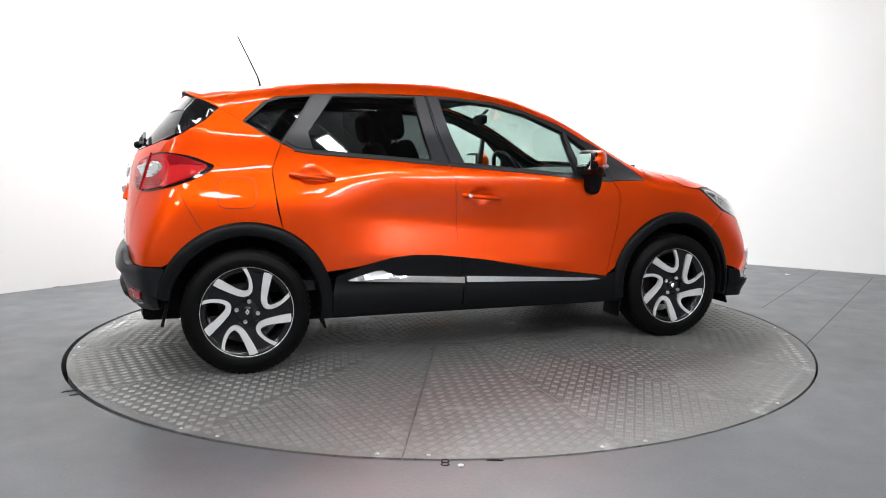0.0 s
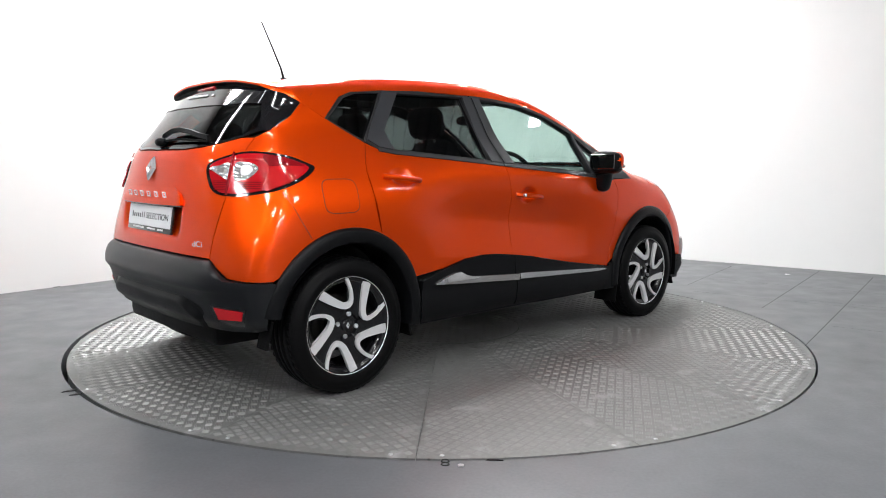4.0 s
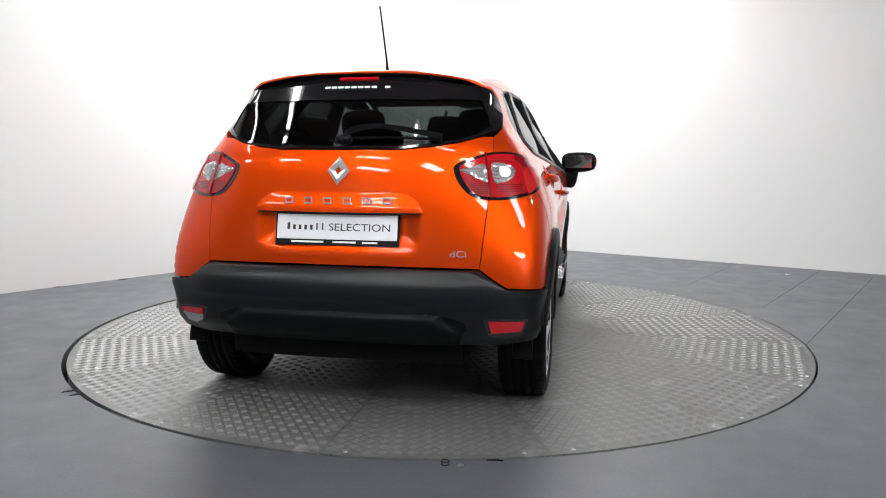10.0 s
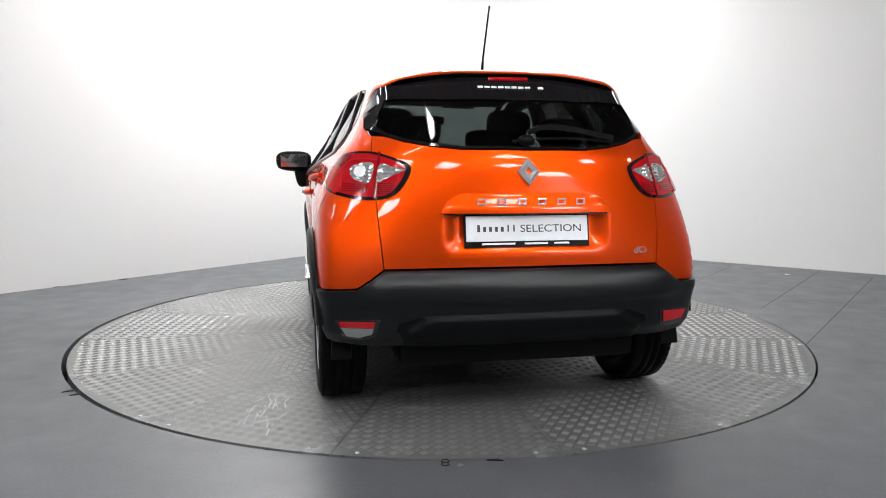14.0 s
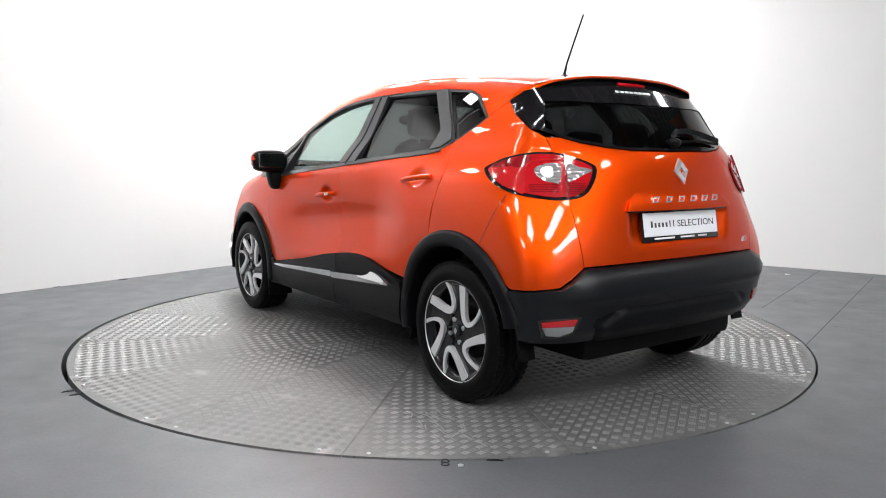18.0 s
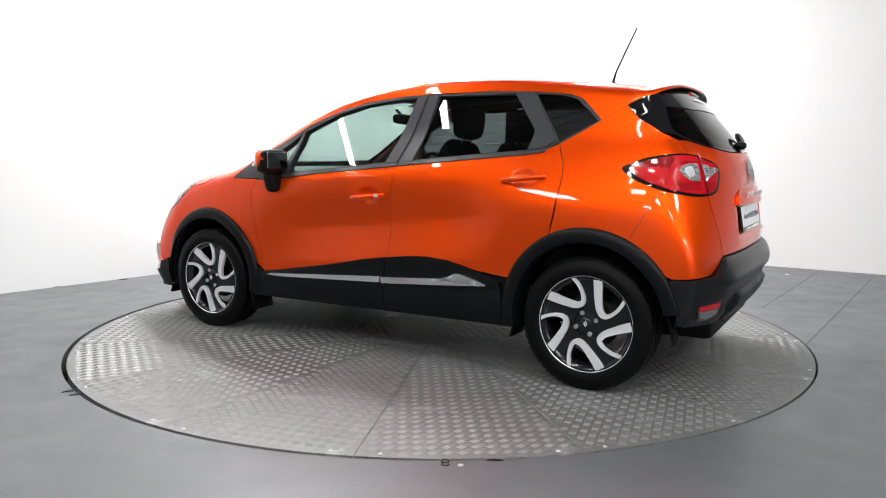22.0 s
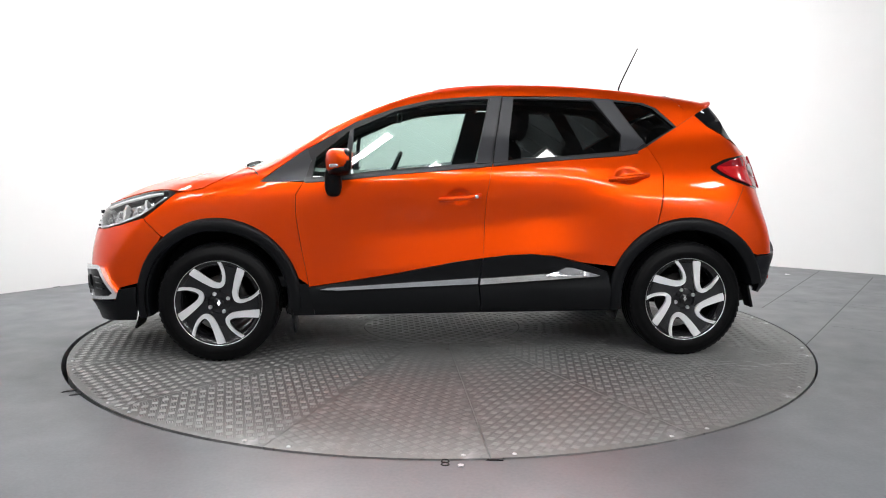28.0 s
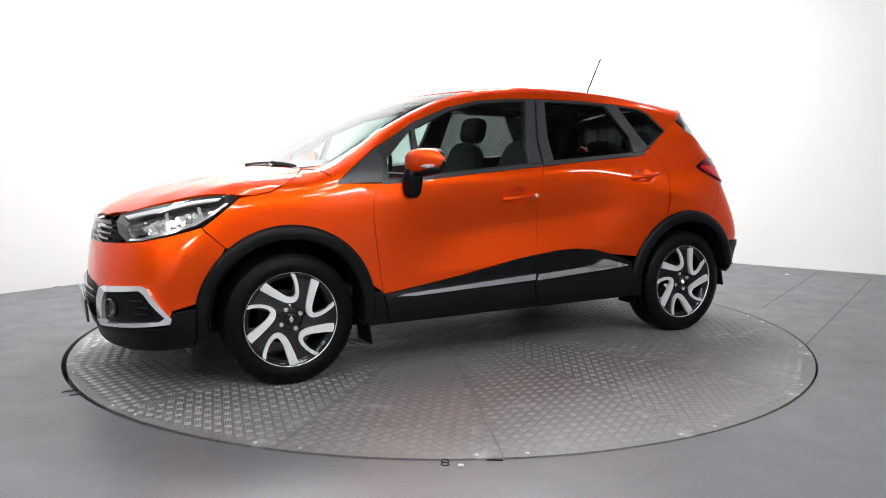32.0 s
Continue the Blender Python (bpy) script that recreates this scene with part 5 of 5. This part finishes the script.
arm = on_hull([(-.44, -.015, 1.20), (-.43, -.07, 1.226), (-.42, -.15, 1.230), (-.41, -.25, 1.218), (-.40, -.34, 1.200), (-.39, -.41, 1.188)], (-1, 0, 0), .022)
body("wiper_arm", ribbon([base_w] + arm, .022, .014), BLACK_PLASTIC, wiper)
blade = on_hull([(-.45, .05, 1.176), (-.45, -.05, 1.186), (-.44, -.2, 1.190), (-.40, -.41, 1.178)], (-1, 0, 0), .012)
body("wiper_blade", ribbon(blade, .010, .012), RUBBER, wiper)

# fuel flap on the right side
FLAP = [(-.128 + .187 * u, -.8, .862 + .152 * w) for u, w in [(.5 + .5 * math.copysign(abs(math.cos(a)) ** .42, math.cos(a)), .5 + .5 * math.copysign(abs(math.sin(a)) ** .42, math.sin(a))) for a in (2 * math.pi * i / 40 for i in range(40))]]
gap_ring = body("fuel_flap_gap", skin(FLAP, (0, -1, 0), cell=.03, gap=-.003, off=.0006, depth=.002), SEAL, quarter[1])
body("fuel_flap", skin(FLAP, (0, -1, 0), cell=.02, gap=.0005, off=.0016, depth=.003), ORANGE, quarter[1], "orange fuel filler flap")

# door handles
for cx, cz, tilt, parents in ((1.291, .901, -5.1, front_door), (.346, 1.015, -6.2, rear_door)):
    q = np.array(on_hull([(cx + s * .112, .8, cz + s * .112 * math.tan(radians(tilt))) for s in (-1, -.75, -.4, 0, .4, .75, 1)], (0, 1, 0), 0.0))
    out = [.004, .022, .034, .037, .034, .022, .004]
    bar = [(p[0], p[1] + o, p[2]) for p, o in zip(q, out)]
    pair("door_handle", tube(smooth_path(bar, 4), .0135, 10), ORANGE, parents, "body-coloured door handle", crisp=60)
pair("door_lock", moved(lathe([(.010, -.01), (.010, .003), (.007, .005), (0, .005)], 14), Matrix.Translation((1.205, .868, .909))), CHROME, front_door)

# outside mirrors
def shell_form(p):
    s = 1 - .22 * max(0, (p.y) / .11) ** 2
    return p.x * s - .03 * max(0, p.y / .11) ** 2, p.y, p.z * s + .008 * p.y / .11


mirror_m = Matrix.Translation((1.950, .915, 1.098)) @ Matrix.Rotation(radians(6), 4, "Z")
mirror = pair("door_mirror", lump(.060, .124, .066, mirror_m, 3.0, form=shell_form), ORANGE, front_door, "orange door mirror with black foot")
pair("mirror_foot", lump(.045, .050, .082, Matrix.Translation((1.975, .852, .992)) @ Matrix.Rotation(radians(-12), 4, "X"), 3.2), BLACK_PLASTIC, mirror, "black mirror foot")
pair("mirror_bezel", lump(.026, .123, .067, mirror_m @ Matrix.Translation((-.044, 0, 0)), 3.2), BLACK_PLASTIC, mirror)
pair("mirror_glass", moved(block(.004, .185, .090, bevel=.0018, segments=1), mirror_m @ Matrix.Translation((-.0685, 0, .002))), MIRROR, mirror, "mirror glass", False)
pair("lower_shell", lump(.055, .114, .030, mirror_m @ Matrix.Translation((-.006, 0, -.046)), 3.0, form=shell_form), BLACK_PLASTIC, mirror)
pair("indicator", lump(.038, .060, .014, mirror_m @ Matrix.Translation((.004, .046, -.022)) @ Matrix.Rotation(radians(-14), 4, "Z") @ Matrix.Rotation(radians(8), 4, "Y"), 3.0), CLEAR_LAMP, mirror, "clear side indicator")

# aerial
root_p = on_hull([(.171, 0, 1.5)], (0, 0, 1))[0]
aerial = body("aerial", lump(.030, .014, .014, Matrix.Translation(root_p), 2.2), BLACK_PLASTIC, None, "thin black roof aerial")
body("aerial_rod", merged(tube([root_p, (.152, 0, 1.607)], .0085, 10, .55), tube([(.152, 0, 1.605), (.098, 0, 1.720), (.042, 0, 1.836)], .0052, 8, .8)), RUBBER, aerial)

# head lamps
LAMP_GREY = plain("dark_silver_lamp_housing", (0.13, 0.13, 0.135), 0.3, metal=0.5, grain=0.2, grain_scale=40)
HEAD = [(3.335, .351, .800), (3.312, .345, .835), (3.206, .452, .867), (3.112, .525, .890), (2.993, .591, .918), (2.875, .666, .932), (2.826, .706, .926), (2.862, .718, .896), (2.941, .715, .833), (3.017, .699, .789), (3.136, .649, .747), (3.251, .566, .718), (3.306, .503, .710), (3.33, .42, .745)]
head_d = (.62, .70, .35)
head_lamp = pair("head_lamp", skin(HEAD, head_d, cell=.025, off=-.062, gap=.002, depth=-.060), LAMP_GREY, label="clear head lamp with chrome reflectors")
pair("lamp_cover", skin(HEAD, head_d, cell=.025, off=.001, gap=.002, depth=0), LENS, head_lamp, "clear lamp cover")
lower = [(3.30, .500, .717), (3.251, .566, .724), (3.136, .649, .754), (3.017, .699, .795), (2.941, .715, .84), (2.87, .716, .895), (2.88, .712, .90), (2.952, .709, .846), (3.025, .692, .804), (3.136, .643, .765), (3.248, .560, .735), (3.29, .503, .728)]
pair("chrome_bezel", skin(lower, head_d, cell=.02, off=-.006, gap=0, depth=.012), CHROME, head_lamp, "chrome lower bezel")
upper = [(3.30, .365, .832), (3.206, .458, .861), (3.112, .530, .884), (2.993, .597, .910), (2.90, .655, .922), (2.90, .66, .912), (3.0, .612, .895), (3.112, .545, .868), (3.206, .478, .843), (3.28, .40, .815)]
pair("upper_bezel", skin(upper, head_d, cell=.02, off=-.010, gap=0, depth=.010), SATIN, head_lamp, "grey upper bezel")
CELL_A = [(3.260, .518, .790), (3.161, .584, .842), (3.133, .615, .833), (3.153, .635, .777), (3.231, .576, .756)]
CELL_B = [(3.118, .614, .848), (3.020, .657, .869), (3.002, .707, .816), (3.094, .672, .788)]
CELL_C = [(3.318, .424, .785), (3.264, .495, .812), (3.248, .554, .765), (3.300, .497, .738)]
FACET = 2 * math.pi / .022


def facets(p):
    """Small stepped mirror facets inside a reflector."""
    return .004 * np.sign(np.sin(FACET * (p[:, 0] - p[:, 1]))) * np.sign(np.sin(FACET * p[:, 2] * 1.2))


for cell, name, label in ((CELL_A, "reflector_bowl", "chrome main beam reflector"), (CELL_B, "reflector_bowl", "chrome dipped beam reflector")):
    c = sum((Vector(q) for q in cell), Vector()) / len(cell)
    pair(name, skin(cell, head_d, cell=.009, off=-.034, gap=0, depth=.012, relief=facets), CHROME, head_lamp, label, crisp=20)
    q = Vector(on_hull([tuple(c)], head_d, -.022)[0])
    pair("projector", moved(lathe([(.026, -.012), (.024, 0), (.016, .007), (0, .010)], 24), Matrix.Translation(q) @ Vector((.85, .50, .1)).to_track_quat("Y", "Z").to_matrix().to_4x4()), CLEAR_LAMP, head_lamp, "round projector lens")
pair("side_lamp", skin(CELL_C, head_d, cell=.015, off=-.030, gap=0, depth=.012, relief=lambda p: .008 * np.sin(FACET * p[:, 2])), LAMP_GREY, head_lamp, "ribbed grey indicator bowl")
for strip in ([(3.148, .580, .858), (3.134, .592, .858), (3.136, .650, .775), (3.152, .639, .772)], [(3.006, .650, .880), (2.992, .656, .882), (2.984, .708, .828), (3.002, .707, .816)]):
    pair("lamp_divider", skin(strip, head_d, cell=.02, off=-.012, gap=0, depth=.030), CHROME, head_lamp, "bright divider")

# upper grille between the lamps
GRILLE = [(3.39, 0, .800), (3.36, .20, .808), (3.325, .345, .800), (3.335, .40, .74), (3.36, .365, .705), (3.39, .2, .688), (3.42, 0, .68)]
grille = body("upper_grille", wrap_skin(both(GRILLE), NOSE_C, cell=.03, off=-.035, gap=-.01, depth=0), RUBBER, label="black slatted grille with a chrome badge")
for z, w in ((.775, .36), (.748, .37), (.722, .36), (.698, .30)):
    body("grille_slat", ribbon(on_hull([(3.0 , w * math.sin(radians(a)), z) for a in range(-80, 81, 10)], (1, 0, 0), -.010), .009, .02), GLOSS_BLACK, grille)
body("grille_bar", ribbon(on_hull([(3.0, .35 * math.sin(radians(a)), .795) for a in range(-88, 89, 8)], (1, 0, 0), .004), .018, .02), GLOSS_BLACK, grille, "gloss black upper bar")
fe = new("emblem", emblem_mesh("front_emblem", .075, .056, .01, .014))
fe.parent = grille
c = on_hull([(3.3, 0, .742)], (1, 0, 0), -.012)[0]
fe.matrix_basis = Matrix.Translation((c[0] - 1.320, .040, c[2])) @ Matrix.Rotation(radians(-14), 4, "Y") @ Matrix.Rotation(radians(-90), 4, "Z")
tagged(fe, "large chrome diamond badge")

# lower grille and fog lamps
LOW = [(3.45, 0, .50), (3.44, .25, .50), (3.42, .365, .475), (3.42, .30, .31), (3.44, 0, .30)]
lowg = body("lower_grille", wrap_skin(both(LOW), NOSE_C, cell=.03, off=.004, gap=0, depth=.01), RUBBER, front_bumper, "black slatted lower grille")
for z in (.33, .365, .40, .435, .47):
    body("grille_slat", ribbon(on_hull([(3.0, y / 10, z) for y in (-3.2, -2.4, -1.6, -.8, 0, .8, 1.6, 2.4, 3.2)], (1, 0, 0), .012), .008, .018), GLOSS_BLACK, lowg)
FOG_OUT = [(3.425, .300, .315), (3.420, .355, .440), (3.412, .395, .492), (3.395, .450, .506), (3.268, .660, .522), (3.243, .683, .510), (3.150, .727, .366), (3.165, .722, .348), (3.41, .320, .298)]
FOG_IN = [(3.405, .385, .340), (3.400, .418, .435), (3.392, .455, .478), (3.272, .656, .500), (3.252, .670, .486), (3.180, .718, .378), (3.198, .708, .362), (3.39, .420, .322)]
fog_d = (.75, .66, 0)
fog = pair("fog_lamp_surround", sheet_with_holes(FOG_OUT, [FOG_IN], fog_d, .022, .03, .02), CHROME, [front_bumper] * 2, "bright silver fog lamp surround")
pair("fog_recess", skin(FOG_OUT, fog_d, cell=.025, gap=.006, off=.004, depth=.01), BLACK_PLASTIC, fog, "black recess")
for z, x0 in ((.455, .52), (.425, .55), (.395, .55)):
    pair("fog_slat", ribbon(on_hull([(3.2, y, z) for y in (x0, x0 + .05, x0 + .10)], (.75, .66, 0), .010), .007, .014), GLOSS_BLACK, fog)
q = np.array(on_hull([(3.36, .475, .405)], fog_d, .006)[0])
pair("fog_lamp", moved(lathe([(.044, -.01), (.046, .012), (.040, .016), (.036, .006), (.018, .003), (0, .002)], 24), Matrix.Translation(q) @ Vector((.9, .43, 0)).to_track_quat("Y", "Z").to_matrix().to_4x4()), GLOSS_BLACK, fog, "round fog lamp")
body("front_plate", moved(block(.012, .52, .115, bevel=.004), Matrix.Translation((3.482, 0, .355)) @ Matrix.Rotation(radians(4), 4, "Y")), GLOSS_BLACK, front_bumper, "dark edge of the front number plate")

# front wipers
for x0, y0, y1 in ((2.49, .10, .50), (2.50, -.46, .04)):
    w = on_hull([(x0, y0 + (y1 - y0) * s, 1.1) for s in (0, .35, .7, 1)], (.3, 0, 1), .006)
    wp = body("front_wiper", ribbon(w, .012, .014, (1, 0, 0)), RUBBER, None, "black windscreen wiper")
    body("wiper_pivot", lump(.018, .018, .010, Matrix.Translation(w[0]), 2.4), BLACK_PLASTIC, wp)

# mud flaps and air deflectors
pair("mud_flap", moved(block(.016, .085, .13, bevel=.005), Matrix.Translation((-.398, .752, .330)) @ Matrix.Rotation(radians(14), 4, "Y")), RUBBER, label="black rear mud flap")
pair("mud_flap", moved(block(.012, .17, .17, bevel=.004), Matrix.Translation((2.205, .735, .245)) @ Matrix.Rotation(radians(8), 4, "Y")), RUBBER, label="black front mud flap")
pair("air_deflector", moved(block(.012, .16, .07, bevel=.003), Matrix.Translation((3.055, .66, .215)) @ Matrix.Rotation(radians(-20), 4, "Y")), RUBBER)
pair("rear_deflector", moved(block(.012, .14, .07, bevel=.003), Matrix.Translation((.395, .74, .245)) @ Matrix.Rotation(radians(-15), 4, "Y")), RUBBER)
body("exhaust", tube([(-.2, .33, .30), (-.38, .33, .30), (-.44, .33, .28)], .022, 14), BRAKE, None, "steel exhaust pipe")

# ---- cabin ----
cabin = body("cabin_floor", block(2.6, 1.30, .06, pose(1.05, 0, .42), .01), CABIN, None, "dark cabin floor")
LINER = lay([(2.12, .60), (2.14, .84), (2.38, .86), (2.38, .93), (2.10, 1.15), (1.85, 1.295), (1.637, 1.38), (1.445, 1.43), (1.218, 1.455), (.659, 1.462), (.2, 1.432), (-.05, 1.33), (-.25, 1.15), (-.40, .90), (-.38, .84), (.48, .84), (.52, .60)])
pair("cabin_liner", sheet_with_holes(LINER, [side(PANE_Q), side(PANE_F), side(PANE_R), side(PANE_B)], LEFT, -.030, .004, .05), CABIN, [cabin] * 2, "dark inner trim")
body("headliner", skin(both([(1.50, 0, 1.5), (1.48, .3, 1.5), (1.44, .47, 1.5), (.8, .49, 1.5), (.1, .48, 1.5), (.04, .25, 1.5), (.03, 0, 1.5)]), (0, 0, 1), cell=.06, off=-.035, gap=0, depth=.01), HEADLINER, cabin, "pale grey headliner")
pair("pillar_liner", skin([(1.45, .49, 1.47), (1.7, .515, 1.42), (2.0, .56, 1.28), (2.2, .59, 1.155), (2.33, .61, 1.08), (2.30, .68, 1.02), (2.1, .66, 1.17), (1.864, .625, 1.30), (1.637, .598, 1.38), (1.40, .57, 1.44)], (0.15, .75, .66), cell=.05, off=-.028, gap=0, depth=.006), CABIN, [cabin] * 2)
dash = body("dashboard", merged(block(.50, 1.28, .20, pose(2.12, 0, .90, 0, 4, 0), .06, 3), block(.2, .42, .06, pose(1.95, -.36, 1.005), .025)), CABIN, cabin, "dark dashboard")
body("dash_top", moved(block(.60, 1.28, .05, bevel=.02), pose(2.15, 0, 1.022, 0, -3, 0)), CABIN, dash)
body("dash_screen", moved(block(.02, .20, .12, bevel=.01), pose(1.86, 0, .97, 0, -15, 0)), GLOSS_BLACK, dash)
ring_pts = [Vector((0, .185 * math.cos(a), .185 * math.sin(a))) for a in (2 * math.pi * i / 32 for i in range(33))]
sw = pose(1.66, -.36, .985, 0, -24, 0)
steering = body("steering_wheel", moved(tube(ring_pts, .014, 8), sw), RUBBER, cabin, "dark steering wheel")
body("wheel_boss", moved(merged(lump(.03, .07, .06, Matrix(), 2.6), block(.02, .32, .03), block(.02, .03, .16, pose(0, 0, -.09))), sw), CABIN, steering)
body("inner_mirror", moved(lump(.018, .115, .034, Matrix(), 3.2), pose(1.60, 0, 1.375)), RUBBER, cabin, "dark inner mirror")
body("mirror_stem", tube([(1.60, 0, 1.39), (1.655, 0, 1.44)], .010, 8), RUBBER, cabin)
body("toll_sticker", skin([(1.57, -.10, 1.5), (1.57, -.32, 1.5), (1.63, -.32, 1.46), (1.63, -.10, 1.46)], screen_d, off=-.010, cell=.04, gap=0, depth=.001), PRINT, windscreen, "pale paper sticker")


def back_form(p):
    return p.x + .035 * (p.z / .32) ** 2, p.y * (1 - .12 * max(0, p.z / .32)), p.z


def front_seat(y):
    s = body("front_seat", lump(.26, .245, .085, pose(1.30, y, .60, 0, -6, 0), 4), FABRIC, cabin, "dark fabric front seat")
    body("seat_back", lump(.075, .235, .32, pose(1.00, y, .905, 0, -16, 0), 3.6, form=back_form), FABRIC, s)
    body("head_restraint", lump(.05, .135, .092, pose(.895, y, 1.315, 0, -10, 0), 3.4), FABRIC, s)
    for d in (-.055, .055):
        body("restraint_post", tube([(.92, y + d, 1.19), (.90, y + d, 1.27)], .007, 8), STEEL, s)


front_seat(.36), front_seat(-.36)
bench = body("rear_bench", lump(.25, .60, .09, pose(.42, 0, .62, 0, -6, 0), 5), FABRIC, cabin, "dark fabric rear bench")
body("bench_back", lump(.075, .60, .28, pose(.12, 0, .90, 0, -20, 0), 4.5), FABRIC, bench)
for y in (-.36, 0, .36):
    body("head_restraint", lump(.045, .12, .07 if y else .05, pose(.02, y, 1.24 if y else 1.20, 0, -12, 0), 3.2), FABRIC, bench)
body("parcel_shelf", block(.42, 1.1, .02, pose(-.17, 0, 1.08), .006), CABIN, cabin, "dark parcel shelf")


def motions():
    turn = [(t, pose(0, 0, 0, 0, 0, heading(t))) for t in range(0, 33, 4)]
    walk(car, turn)
    walk(turntable, turn)


motions()
